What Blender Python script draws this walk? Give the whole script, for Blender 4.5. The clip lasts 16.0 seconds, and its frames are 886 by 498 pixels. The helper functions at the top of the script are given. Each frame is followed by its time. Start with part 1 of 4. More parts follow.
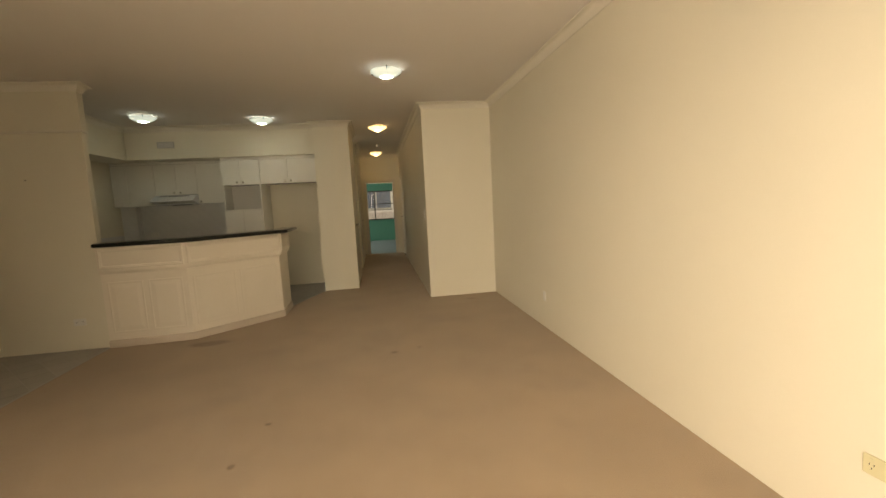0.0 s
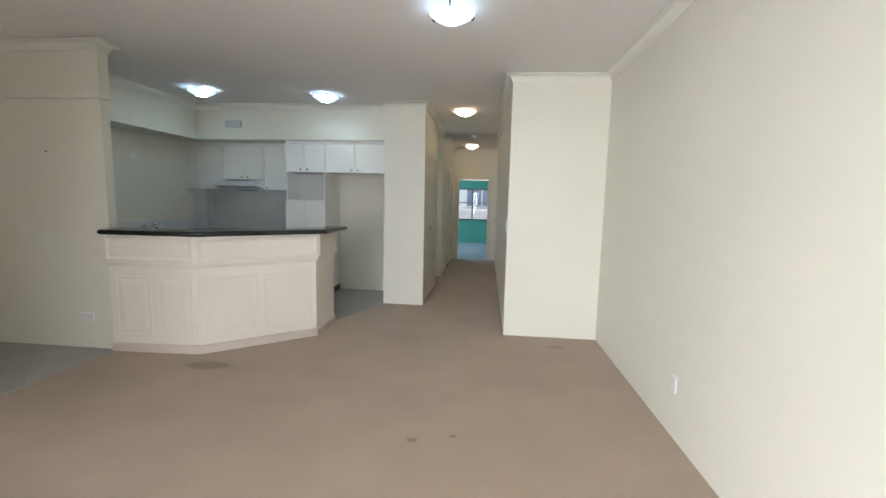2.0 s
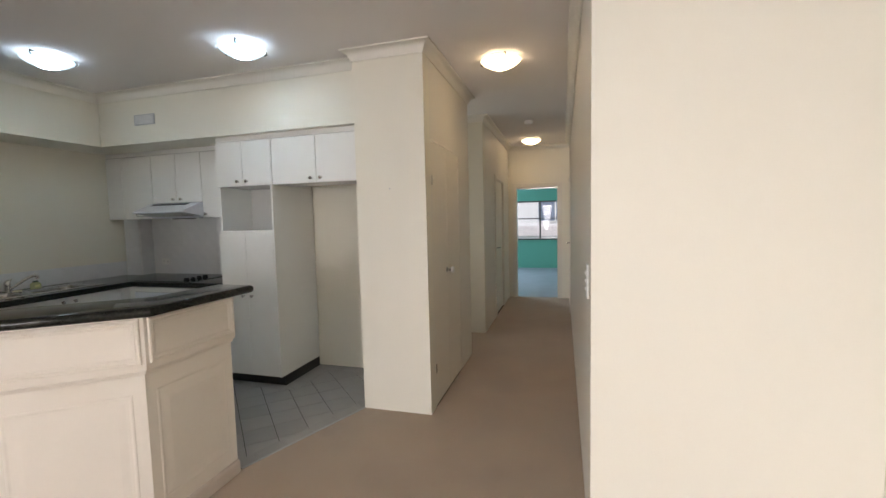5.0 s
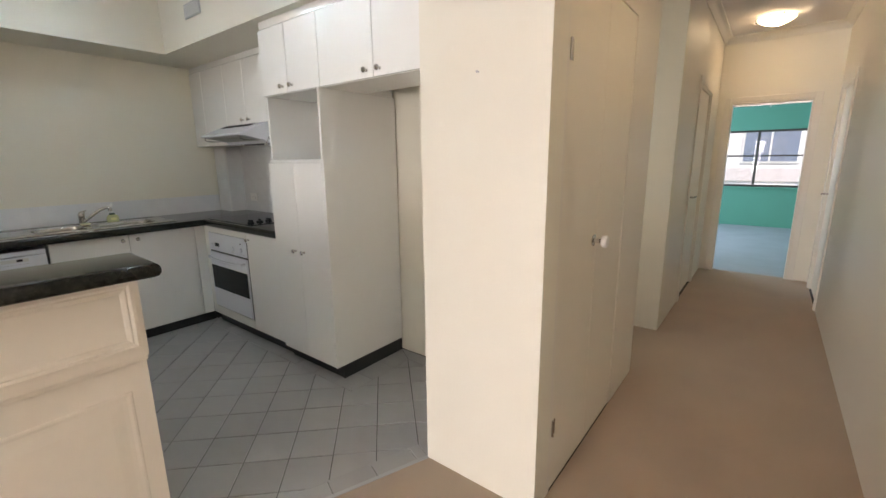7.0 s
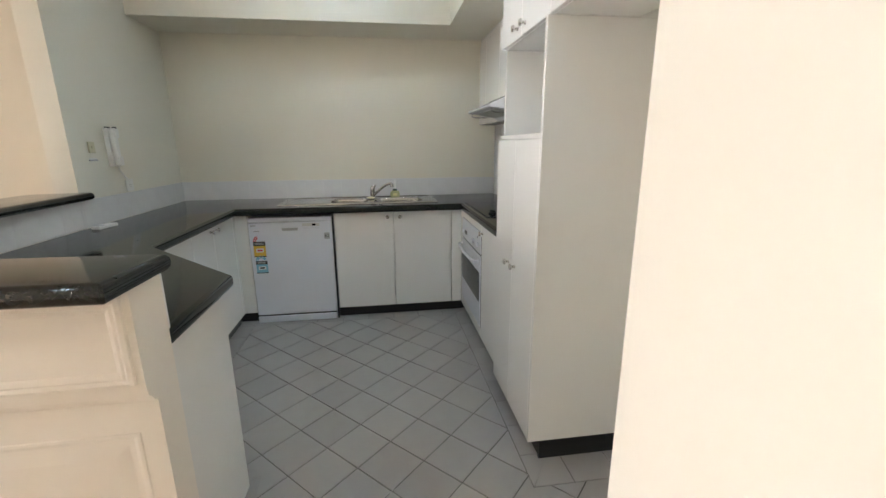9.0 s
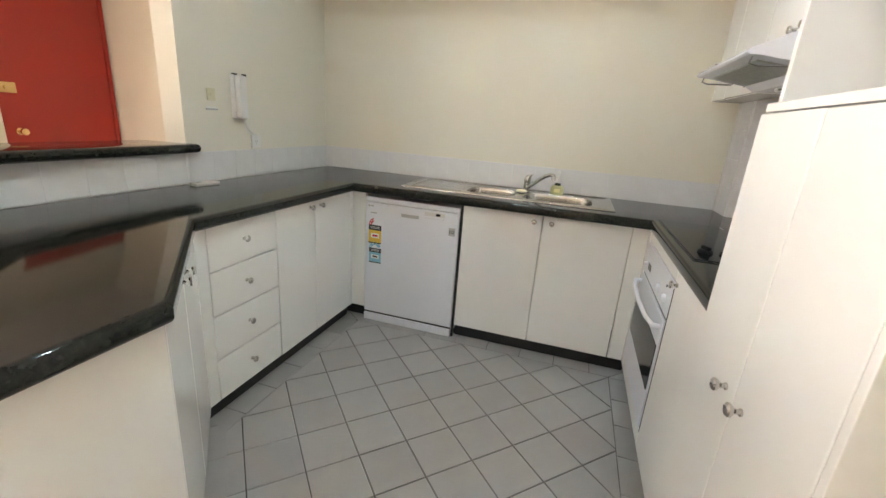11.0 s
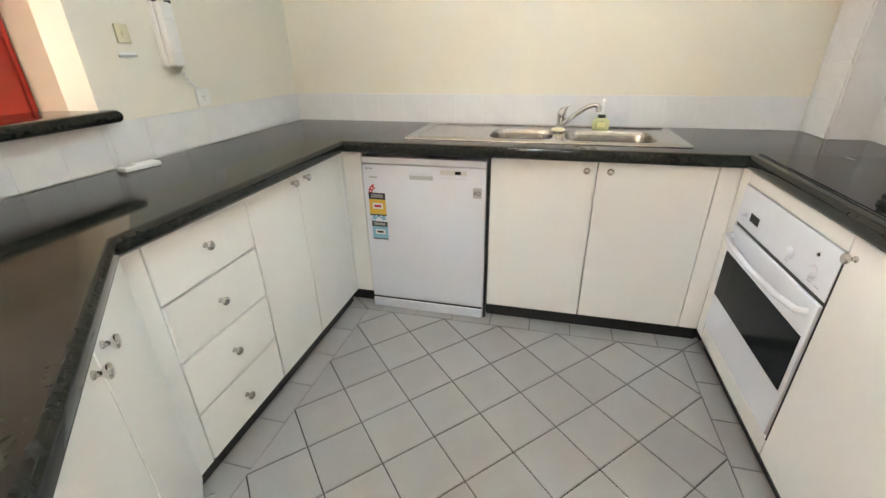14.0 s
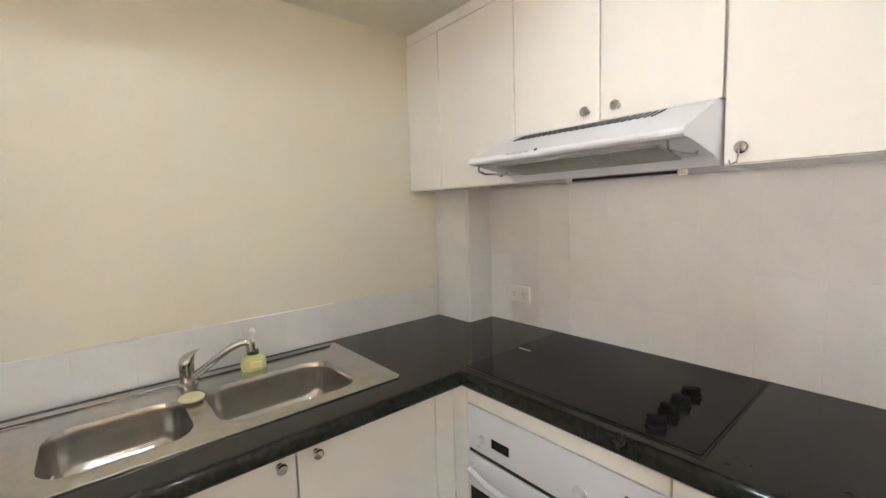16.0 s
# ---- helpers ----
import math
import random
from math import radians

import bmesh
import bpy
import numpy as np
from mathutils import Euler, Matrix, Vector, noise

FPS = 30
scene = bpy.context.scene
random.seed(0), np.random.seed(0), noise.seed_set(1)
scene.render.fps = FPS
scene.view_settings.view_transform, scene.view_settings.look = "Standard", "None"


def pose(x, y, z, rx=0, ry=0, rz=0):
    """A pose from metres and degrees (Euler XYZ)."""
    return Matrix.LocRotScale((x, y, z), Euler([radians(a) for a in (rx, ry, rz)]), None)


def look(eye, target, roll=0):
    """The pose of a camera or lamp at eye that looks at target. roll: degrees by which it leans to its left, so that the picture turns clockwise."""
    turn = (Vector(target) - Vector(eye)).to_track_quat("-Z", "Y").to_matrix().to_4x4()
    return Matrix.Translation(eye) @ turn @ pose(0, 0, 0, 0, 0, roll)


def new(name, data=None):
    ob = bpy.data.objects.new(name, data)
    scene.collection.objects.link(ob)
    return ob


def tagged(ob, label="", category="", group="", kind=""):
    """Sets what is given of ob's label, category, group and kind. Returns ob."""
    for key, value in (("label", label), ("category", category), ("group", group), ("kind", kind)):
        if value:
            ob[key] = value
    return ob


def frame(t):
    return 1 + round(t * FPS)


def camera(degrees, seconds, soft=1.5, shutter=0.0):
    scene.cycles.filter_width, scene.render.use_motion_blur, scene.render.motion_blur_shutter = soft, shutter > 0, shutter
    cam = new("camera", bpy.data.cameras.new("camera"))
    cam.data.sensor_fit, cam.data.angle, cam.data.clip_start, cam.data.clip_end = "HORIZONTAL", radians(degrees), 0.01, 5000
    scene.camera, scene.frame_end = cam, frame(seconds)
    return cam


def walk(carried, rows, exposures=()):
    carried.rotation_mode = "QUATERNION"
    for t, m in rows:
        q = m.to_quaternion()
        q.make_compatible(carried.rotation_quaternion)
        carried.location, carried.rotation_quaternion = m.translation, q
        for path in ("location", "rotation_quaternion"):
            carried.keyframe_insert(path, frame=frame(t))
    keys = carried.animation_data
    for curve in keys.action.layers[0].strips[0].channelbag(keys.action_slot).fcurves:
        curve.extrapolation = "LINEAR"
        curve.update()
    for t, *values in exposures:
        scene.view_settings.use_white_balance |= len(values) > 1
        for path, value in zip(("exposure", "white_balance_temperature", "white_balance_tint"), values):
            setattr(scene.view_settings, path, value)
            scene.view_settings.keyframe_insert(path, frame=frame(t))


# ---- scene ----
cam = camera(93.3, 16.0)
PATH = [
    (0, (-0.064, -0.32, 1.341), (0.239, 1.644, 1.116), -3.0),
    (0.5, (0.047, 0.075, 1.368), (0.342, 2.037, 1.121), 1.4),
    (1, (0.113, 0.34, 1.434), (0.239, 2.325, 1.219), 1.5),
    (1.5, (0.242, 0.702, 1.459), (0.142, 2.689, 1.255), 0.6),
    (2, (0.406, 1.095, 1.406), (0.204, 3.072, 1.18), 1.3),
    (2.5, (0.561, 1.493, 1.427), (0.342, 3.477, 1.296), 0.0),
    (3, (0.674, 1.922, 1.478), (0.34, 3.892, 1.388), -0.9),
    (3.5, (0.655, 2.383, 1.478), (0.38, 4.362, 1.402), -1.2),
    (4, (0.65, 2.857, 1.46), (0.311, 4.826, 1.358), -2.1),
    (4.2, (0.619, 3.035, 1.471), (0.233, 4.995, 1.364), -2.2),
    (6.3, (0.366, 4.809, 1.401), (-0.523, 6.566, 1.052), -0.9),
    (6.5, (0.313, 4.945, 1.398), (-0.653, 6.652, 1.008), -1.4),
    (7, (0.162, 5.285, 1.375), (-1.036, 6.831, 0.956), -0.6),
    (7.5, (-0.018, 5.562, 1.329), (-1.422, 6.917, 0.888), 3.1),
    (8, (-0.166, 5.804, 1.344), (-1.825, 6.818, 0.874), 2.9),
    (8.5, (-0.244, 6.063, 1.337), (-2.103, 6.604, 0.837), 0.6),
    (8.7, (-0.284, 6.130, 1.346), (-2.175, 6.548, 0.850), 0.1),
    (10.8, (-1.172, 6.406, 1.288), (-3.054, 5.984, 0.759), 3.1),
    (11, (-1.284, 6.415, 1.297), (-3.118, 5.868, 0.715), 4.3),
    (11.5, (-1.502, 6.392, 1.26), (-3.125, 5.481, 0.529), 6.4),
    (12, (-1.672, 6.418, 1.234), (-3.074, 5.259, 0.404), 6.1),
    (12.5, (-1.727, 6.423, 1.23), (-3.104, 5.242, 0.389), 4.2),
    (13, (-1.736, 6.36, 1.233), (-3.211, 5.302, 0.393), 2.2),
    (13.5, (-1.7, 6.185, 1.244), (-3.332, 5.408, 0.39), -0.0),
    (14, (-1.75, 6.077, 1.267), (-3.504, 5.629, 0.417), -0.9),
    (14.5, (-1.928, 6.004, 1.302), (-3.738, 5.761, 0.487), -1.9),
    (15, (-2.131, 5.954, 1.306), (-4.016, 6.004, 0.639), -2.8),
    (15.5, (-2.359, 5.916, 1.375), (-4.195, 6.583, 0.944), -3.1),
    (16, (-2.566, 5.927, 1.432), (-4.084, 7.215, 1.238), -1.8),
]
EXPOSURE = [
    (0.0, -0.6, 10500, 12), (0.5, -0.4, 7600, 15), (1.0, 0.05, 6050, 10), (1.5, 0.27, 5750, 9), (2.0, 0.36, 5800, 8), (3.0, 0.37, 5980, 10), (4.2, 0.38, 6200, 14), (6.3, 0.88, 6620, 18),
    (7.5, 1.14, 6680, 19), (8.5, 1.31, 6480, 17), (11.0, 2.02, 7050, 20), (12.5, 2.28, 7200, 21), (14.5, 2.53, 7150, 20), (15.2, 2.42, 7400, 22), (16.0, 1.93, 7350, 22),
]
walk(cam, [(t, look(eye, target, roll)) for t, eye, target, roll in PATH], EXPOSURE)

# ---- world and light ----
world = bpy.data.worlds.new("world")
scene.world = world
world.use_nodes = True
wn = world.node_tree
sky = wn.nodes.new("ShaderNodeTexSky")
sky.sky_type = "NISHITA"
sky.sun_disc = False
sky.sun_elevation = radians(62)
sky.sun_rotation = radians(150)
wn.links.new(sky.outputs[0], wn.nodes["Background"].inputs[0])
wn.nodes["Background"].inputs[1].default_value = 0.12

sun = new("sun", bpy.data.lights.new("sun", "SUN"))
sun.data.energy = 4.5
sun.data.angle = radians(0.5)
sun.data.color = (1.0, 0.95, 0.88)
# the sun stands behind the balcony side, high enough for the added slab above to shade the rooms
sun.matrix_world = look((8, -14, 30), (0, 0, 0))


def window_light(name, x, y, z, w, h, rz, power, color, tilt=0):
    lamp = new(name, bpy.data.lights.new(name, "AREA"))
    lamp.data.shape = "RECTANGLE"
    lamp.data.size, lamp.data.size_y = w, h
    lamp.data.energy = power
    lamp.data.color = color
    lamp.matrix_world = pose(x, y, z, 90 - tilt, 0, rz)
    return lamp


DAY = (1.0, 0.985, 0.96)
daylight = window_light("daylight_living", -1.15, -2.05, 1.5, 2.2, 2.1, -42, 138.0, DAY, 16)
daylight.data.spread = radians(124)
# added fill lamp that evens out the bedroom, in an unseen side opening
window_light("fill_bedroom", -2.17, 13.6, 1.37, 2.2, 1.1, -90, 45.0, (0.66, 0.85, 1.0))
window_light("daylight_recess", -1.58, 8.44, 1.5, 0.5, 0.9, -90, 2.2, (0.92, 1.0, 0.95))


# ---- materials ----
def mat(name, color, rough=0.5, metal=0.0, var=0.06, scale=3.0, bump=0.0, bscale=60.0, coat=0.0, spec=0.5, emit=None, power=0.0, dirt=None, trans=0.0):
    """Colour with variation at two scales and a fine relief."""
    m = bpy.data.materials.new(name)
    m.use_nodes = True
    nt = m.node_tree
    b = nt.nodes["Principled BSDF"]
    b.inputs["Roughness"].default_value = rough
    b.inputs["Metallic"].default_value = metal
    b.inputs["Coat Weight"].default_value = coat
    b.inputs["Coat Roughness"].default_value = 0.08
    b.inputs["Specular IOR Level"].default_value = spec
    b.inputs["Transmission Weight"].default_value = trans
    tc = nt.nodes.new("ShaderNodeTexCoord")
    big = nt.nodes.new("ShaderNodeTexNoise")
    big.inputs["Scale"].default_value = scale
    big.inputs["Detail"].default_value = 5
    fine = nt.nodes.new("ShaderNodeTexNoise")
    fine.inputs["Scale"].default_value = bscale
    fine.inputs["Detail"].default_value = 3
    for n in (big, fine):
        nt.links.new(tc.outputs["Object"], n.inputs["Vector"])
    add = nt.nodes.new("ShaderNodeMath")
    add.operation = "MULTIPLY_ADD"
    nt.links.new(fine.outputs["Fac"], add.inputs[0])
    add.inputs[1].default_value = 0.35
    nt.links.new(big.outputs["Fac"], add.inputs[2])
    ramp = nt.nodes.new("ShaderNodeMapRange")
    ramp.inputs["From Min"].default_value = 0.35
    ramp.inputs["From Max"].default_value = 1.0
    ramp.inputs["To Min"].default_value = 1.0 - var
    ramp.inputs["To Max"].default_value = 1.0 + var
    nt.links.new(add.outputs[0], ramp.inputs["Value"])
    mul = nt.nodes.new("ShaderNodeVectorMath")
    mul.operation = "SCALE"
    mul.inputs[0].default_value = color
    nt.links.new(ramp.outputs[0], mul.inputs["Scale"])
    out = mul.outputs[0]
    if dirt:
        mix = nt.nodes.new("ShaderNodeMix")
        mix.data_type = "RGBA"
        spot = nt.nodes.new("ShaderNodeTexNoise")
        spot.inputs["Scale"].default_value = dirt[1]
        spot.inputs["Detail"].default_value = 8
        nt.links.new(tc.outputs["Object"], spot.inputs["Vector"])
        sr = nt.nodes.new("ShaderNodeMapRange")
        sr.inputs["From Min"].default_value = dirt[2]
        sr.inputs["From Max"].default_value = dirt[2] + 0.12
        sr.inputs["To Max"].default_value = dirt[3]
        nt.links.new(spot.outputs["Fac"], sr.inputs["Value"])
        nt.links.new(sr.outputs[0], mix.inputs["Factor"])
        nt.links.new(out, mix.inputs["A"])
        mix.inputs["B"].default_value = (*dirt[0], 1)
        out = mix.outputs["Result"]
    nt.links.new(out, b.inputs["Base Color"])
    if bump:
        bp = nt.nodes.new("ShaderNodeBump")
        bp.inputs["Strength"].default_value = bump
        bp.inputs["Distance"].default_value = 0.004
        nt.links.new(fine.outputs["Fac"], bp.inputs["Height"])
        nt.links.new(bp.outputs[0], b.inputs["Normal"])
    if emit:
        b.inputs["Emission Color"].default_value = (*emit, 1)
        b.inputs["Emission Strength"].default_value = power
    return m


def stained(m, spots):
    """Old spills on a carpet: soft uneven ovals (x, y, rx, ry, strength)."""
    nt = m.node_tree
    b = nt.nodes["Principled BSDF"]
    out = b.inputs["Base Color"].links[0].from_socket
    tc = nt.nodes.new("ShaderNodeTexCoord")
    wob = nt.nodes.new("ShaderNodeTexNoise")
    wob.inputs["Scale"].default_value = 9
    nt.links.new(tc.outputs["Object"], wob.inputs["Vector"])
    for x, y, rx, ry, k in spots:
        mp = nt.nodes.new("ShaderNodeMapping")
        mp.vector_type = "TEXTURE"
        mp.inputs["Location"].default_value = (x, y, 0)
        mp.inputs["Scale"].default_value = (rx, ry, 1000)
        nt.links.new(tc.outputs["Object"], mp.inputs["Vector"])
        ln = nt.nodes.new("ShaderNodeVectorMath")
        ln.operation = "LENGTH"
        nt.links.new(mp.outputs[0], ln.inputs[0])
        ad = nt.nodes.new("ShaderNodeMath")
        ad.operation = "MULTIPLY_ADD"
        nt.links.new(wob.outputs["Fac"], ad.inputs[0])
        ad.inputs[1].default_value = 0.7
        nt.links.new(ln.outputs["Value"], ad.inputs[2])
        mr = nt.nodes.new("ShaderNodeMapRange")
        mr.inputs["From Min"].default_value = 1.1
        mr.inputs["From Max"].default_value = 1.6
        mr.inputs["To Min"].default_value = k
        mr.inputs["To Max"].default_value = 0.0
        nt.links.new(ad.outputs[0], mr.inputs["Value"])
        mix = nt.nodes.new("ShaderNodeMix")
        mix.data_type = "RGBA"
        nt.links.new(mr.outputs[0], mix.inputs["Factor"])
        nt.links.new(out, mix.inputs["A"])
        mix.inputs["B"].default_value = (0.13, 0.09, 0.065, 1)
        out = mix.outputs["Result"]
    nt.links.new(out, b.inputs["Base Color"])
    return m


def granite(name):
    """Dark green-black stone-look laminate with small mottled flecks."""
    m = mat(name, (0.012, 0.013, 0.011), 0.075, var=0.5, scale=14, bscale=140, spec=0.36)
    nt = m.node_tree
    b = nt.nodes["Principled BSDF"]
    out = b.inputs["Base Color"].links[0].from_socket
    tc = nt.nodes.new("ShaderNodeTexCoord")
    vo = nt.nodes.new("ShaderNodeTexVoronoi")
    vo.inputs["Scale"].default_value = 95
    ns = nt.nodes.new("ShaderNodeTexNoise")
    ns.inputs["Scale"].default_value = 65
    ns.inputs["Detail"].default_value = 6
    for n in (vo, ns):
        nt.links.new(tc.outputs["Object"], n.inputs["Vector"])
    mr = nt.nodes.new("ShaderNodeMapRange")
    mr.inputs["From Min"].default_value = 0.46
    mr.inputs["From Max"].default_value = 0.66
    mr.inputs["To Max"].default_value = 0.55
    nt.links.new(ns.outputs["Fac"], mr.inputs["Value"])
    mix = nt.nodes.new("ShaderNodeMix")
    mix.data_type = "RGBA"
    nt.links.new(mr.outputs[0], mix.inputs["Factor"])
    nt.links.new(out, mix.inputs["A"])
    hs = nt.nodes.new("ShaderNodeMix")
    hs.data_type = "RGBA"
    sep = nt.nodes.new("ShaderNodeSeparateColor")
    nt.links.new(vo.outputs["Color"], sep.inputs[0])
    nt.links.new(sep.outputs[0], hs.inputs["Factor"])
    hs.inputs["A"].default_value = (0.020, 0.022, 0.017, 1)
    hs.inputs["B"].default_value = (0.040, 0.040, 0.032, 1)
    nt.links.new(hs.outputs["Result"], mix.inputs["B"])
    nt.links.new(mix.outputs["Result"], b.inputs["Base Color"])
    return m


def tile_mat(name, color, rough, var):
    """Glazed tile: each piece differs a little from the next."""
    m = mat(name, color, rough, var=0.05, scale=8, bscale=90, bump=0.03)
    nt = m.node_tree
    b = nt.nodes["Principled BSDF"]
    out = b.inputs["Base Color"].links[0].from_socket
    oi = nt.nodes.new("ShaderNodeObjectInfo")
    mr = nt.nodes.new("ShaderNodeMapRange")
    mr.inputs["To Min"].default_value = 1 - var
    mr.inputs["To Max"].default_value = 1 + var
    nt.links.new(oi.outputs["Random"], mr.inputs["Value"])
    mul = nt.nodes.new("ShaderNodeVectorMath")
    mul.operation = "SCALE"
    nt.links.new(out, mul.inputs[0])
    nt.links.new(mr.outputs[0], mul.inputs["Scale"])
    nt.links.new(mul.outputs[0], b.inputs["Base Color"])
    return m


WALL = mat("wall_paint", (0.745, 0.71, 0.61), 0.55, var=0.02, scale=1.2, bump=0.06, bscale=90)
WALLK = mat("kitchen_wall_paint", (0.75, 0.707, 0.595), 0.5, var=0.025, scale=1.2, bump=0.06, bscale=90)
CEIL = mat("ceiling_paint", (0.80, 0.77, 0.75), 0.8, var=0.02, scale=1.0, bump=0.05, bscale=120)
TRIM = mat("cornice_paint", (0.76, 0.73, 0.66), 0.6, var=0.02, bump=0.03)
GLOSSW = mat("gloss_wall_paint", (0.71, 0.67, 0.59), 0.42, var=0.02, scale=1.5, bump=0.03, bscale=30)
DOORW = mat("cupboard_paint", (0.72, 0.675, 0.58), 0.40, var=0.02, scale=1.5, bump=0.03, bscale=24)
BARW = mat("bar_paint", (0.775, 0.715, 0.63), 0.42, var=0.03, scale=2, bump=0.05, bscale=40)
CARPET = stained(
    mat("carpet", (0.415, 0.313, 0.226), 0.97, var=0.09, scale=2.2, bump=0.9, bscale=420, spec=0.1, dirt=((0.29, 0.225, 0.18), 1.3, 0.56, 0.25)),
    [(-1.87, 4.24, 0.19, 0.085, 0.5), (0.01, 3.40, 0.028, 0.022, 0.55), (0.25, 3.47, 0.022, 0.018, 0.5), (-0.83, 2.34, 0.02, 0.016, 0.6),
     (-0.92, 1.92, 0.02, 0.024, 0.55), (1.13, 5.19, 0.07, 0.04, 0.35)])
CARPET.node_tree.nodes["Principled BSDF"].inputs["Sheen Weight"].default_value = 0.25
CARPETB = mat("bedroom_carpet", (0.42, 0.44, 0.47), 0.95, var=0.08, scale=3, bump=0.7, bscale=400, spec=0.1)
TILE = tile_mat("grey_floor_tile", (0.352, 0.337, 0.322), 0.38, 0.07)
GROUT = mat("dark_grout", (0.048, 0.044, 0.041), 0.9, var=0.3, scale=6, bump=0.3)
WTILE = tile_mat("white_wall_tile", (0.74, 0.735, 0.73), 0.2, 0.012)
WGROUT = mat("white_grout", (0.73, 0.725, 0.715), 0.85, var=0.08)
CAB = mat("cabinet_laminate", (0.83, 0.82, 0.785), 0.11, var=0.015, scale=2, bump=0.012, bscale=14)
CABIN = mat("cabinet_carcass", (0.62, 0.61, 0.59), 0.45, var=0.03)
PLINTH = mat("plinth_paint", (0.56, 0.48, 0.415), 0.5, var=0.05, scale=4, bump=0.04)
KICK = mat("black_kickboard", (0.012, 0.011, 0.011), 0.4, var=0.3, scale=5)
STONE = granite("counter_laminate")
ENAMEL = mat("white_enamel", (0.755, 0.77, 0.82), 0.22, var=0.012, scale=2)
CHROME = mat("chrome", (0.60, 0.585, 0.565), 0.12, 1.0, var=0.05)
STEEL = mat("brushed_steel", (0.50, 0.485, 0.465), 0.19, 1.0, var=0.14, scale=30, bump=0.04, bscale=300)
BGLASS = mat("black_glass", (0.012, 0.013, 0.015), 0.12, var=0.2, spec=0.13)
BLACK = mat("black_plastic", (0.015, 0.015, 0.015), 0.35, var=0.2)
PLASTIC = mat("white_plastic", (0.76, 0.75, 0.72), 0.35, var=0.02)
OLDPL = mat("yellowed_plastic", (0.62, 0.58, 0.40), 0.4, var=0.04)
GREYPL = mat("grey_plastic", (0.42, 0.42, 0.42), 0.45, var=0.05)
RED = mat("red_door_paint", (0.36, 0.026, 0.018), 0.35, var=0.06, scale=1.5, bump=0.04, bscale=25)
BRASS = mat("brass", (0.72, 0.52, 0.26), 0.22, 1.0, var=0.06)
GREEN = mat("green_paint", (0.13, 0.40, 0.295), 0.6, var=0.03, scale=2, bump=0.04)
ALU = mat("window_aluminium", (0.10, 0.095, 0.09), 0.4, 0.6, var=0.1)
SOAPY = mat("soap_liquid", (0.74, 0.75, 0.40), 0.12, var=0.05, trans=0.25)
SPONGE = mat("cream_rubber", (0.74, 0.70, 0.46), 0.6, var=0.06, bump=0.2)
YELLOW = mat("label_yellow", (0.75, 0.47, 0.06), 0.5, var=0.03)
BLUE = mat("label_blue", (0.22, 0.48, 0.60), 0.5, var=0.03)
LRED = mat("label_red", (0.62, 0.04, 0.07), 0.5, var=0.03)
LINK = mat("label_black", (0.03, 0.03, 0.03), 0.5, var=0.03)
LWHITE = mat("label_white", (0.78, 0.78, 0.75), 0.5, var=0.02)
MESHG = mat("filter_mesh", (0.36, 0.36, 0.33), 0.5, 0.4, var=0.15, scale=60)
BRICK = mat("far_render", (0.76, 0.75, 0.74), 0.8, var=0.08, bump=0.2)
FARB = mat("far_brick", (0.62, 0.58, 0.57), 0.85, var=0.2, scale=8, bump=0.3)
FARW = mat("far_window", (0.20, 0.24, 0.32), 0.12, var=0.2)
GROUND = mat("ground", (0.16, 0.17, 0.13), 0.9, var=0.3, scale=1.0)


def lamp_glass(name, color, heart, rim):
    """Frosted bowl lit by the bulb behind it: brightest under the bulb, dimmer towards the rim."""
    m = mat(name, (0.8, 0.82, 0.82), 0.3, var=0.01, emit=color, power=1.0)
    nt = m.node_tree
    tc = nt.nodes.new("ShaderNodeTexCoord")
    sc = nt.nodes.new("ShaderNodeVectorMath")
    sc.operation = "MULTIPLY"
    sc.inputs[1].default_value = (1, 1, 0)
    nt.links.new(tc.outputs["Object"], sc.inputs[0])
    ln = nt.nodes.new("ShaderNodeVectorMath")
    ln.operation = "LENGTH"
    nt.links.new(sc.outputs[0], ln.inputs[0])
    mr = nt.nodes.new("ShaderNodeMapRange")
    mr.interpolation_type = "SMOOTHSTEP"
    mr.inputs["From Min"].default_value = 0.0
    mr.inputs["From Max"].default_value = 0.073
    mr.inputs["To Min"].default_value = heart
    mr.inputs["To Max"].default_value = rim
    nt.links.new(ln.outputs["Value"], mr.inputs["Value"])
    nt.links.new(mr.outputs[0], nt.nodes["Principled BSDF"].inputs["Emission Strength"])
    return m


COOL = lamp_glass("cool_lamp_glass", (0.59, 0.845, 0.96), 160.0, 1.15)
WARM = lamp_glass("warm_lamp_glass", (1.0, 0.74, 0.42), 85.0, 4.0)
BULBC = mat("cool_bulb", (0.9, 0.9, 0.9), 0.4, var=0.01, emit=(0.62, 0.82, 1.0), power=170.0)
BULBW = mat("warm_bulb", (0.9, 0.9, 0.9), 0.4, var=0.01, emit=(1.0, 0.76, 0.45), power=110.0)
GLASS = bpy.data.materials.new("window_glass")
GLASS.use_nodes = True
gb = GLASS.node_tree.nodes["Principled BSDF"]
gb.inputs["Transmission Weight"].default_value = 1.0
gb.inputs["Roughness"].default_value = 0.0
gb.inputs["IOR"].default_value = 1.45


# ---- mesh helpers ----
def finish(bm, smooth=False):
    bmesh.ops.recalc_face_normals(bm, faces=bm.faces)
    if smooth:
        for f in bm.faces:
            f.smooth = True
        for e in bm.edges:
            if len(e.link_faces) == 2 and e.calc_face_angle(0) > radians(38):
                e.smooth = False
    return bm


def flat_sides(bm):
    """Keep the broad sides flat; only the rounded edges between them are smooth."""
    bm.normal_update()
    for f in bm.faces:
        if max(abs(c) for c in f.normal) > 0.9995:
            f.smooth = False


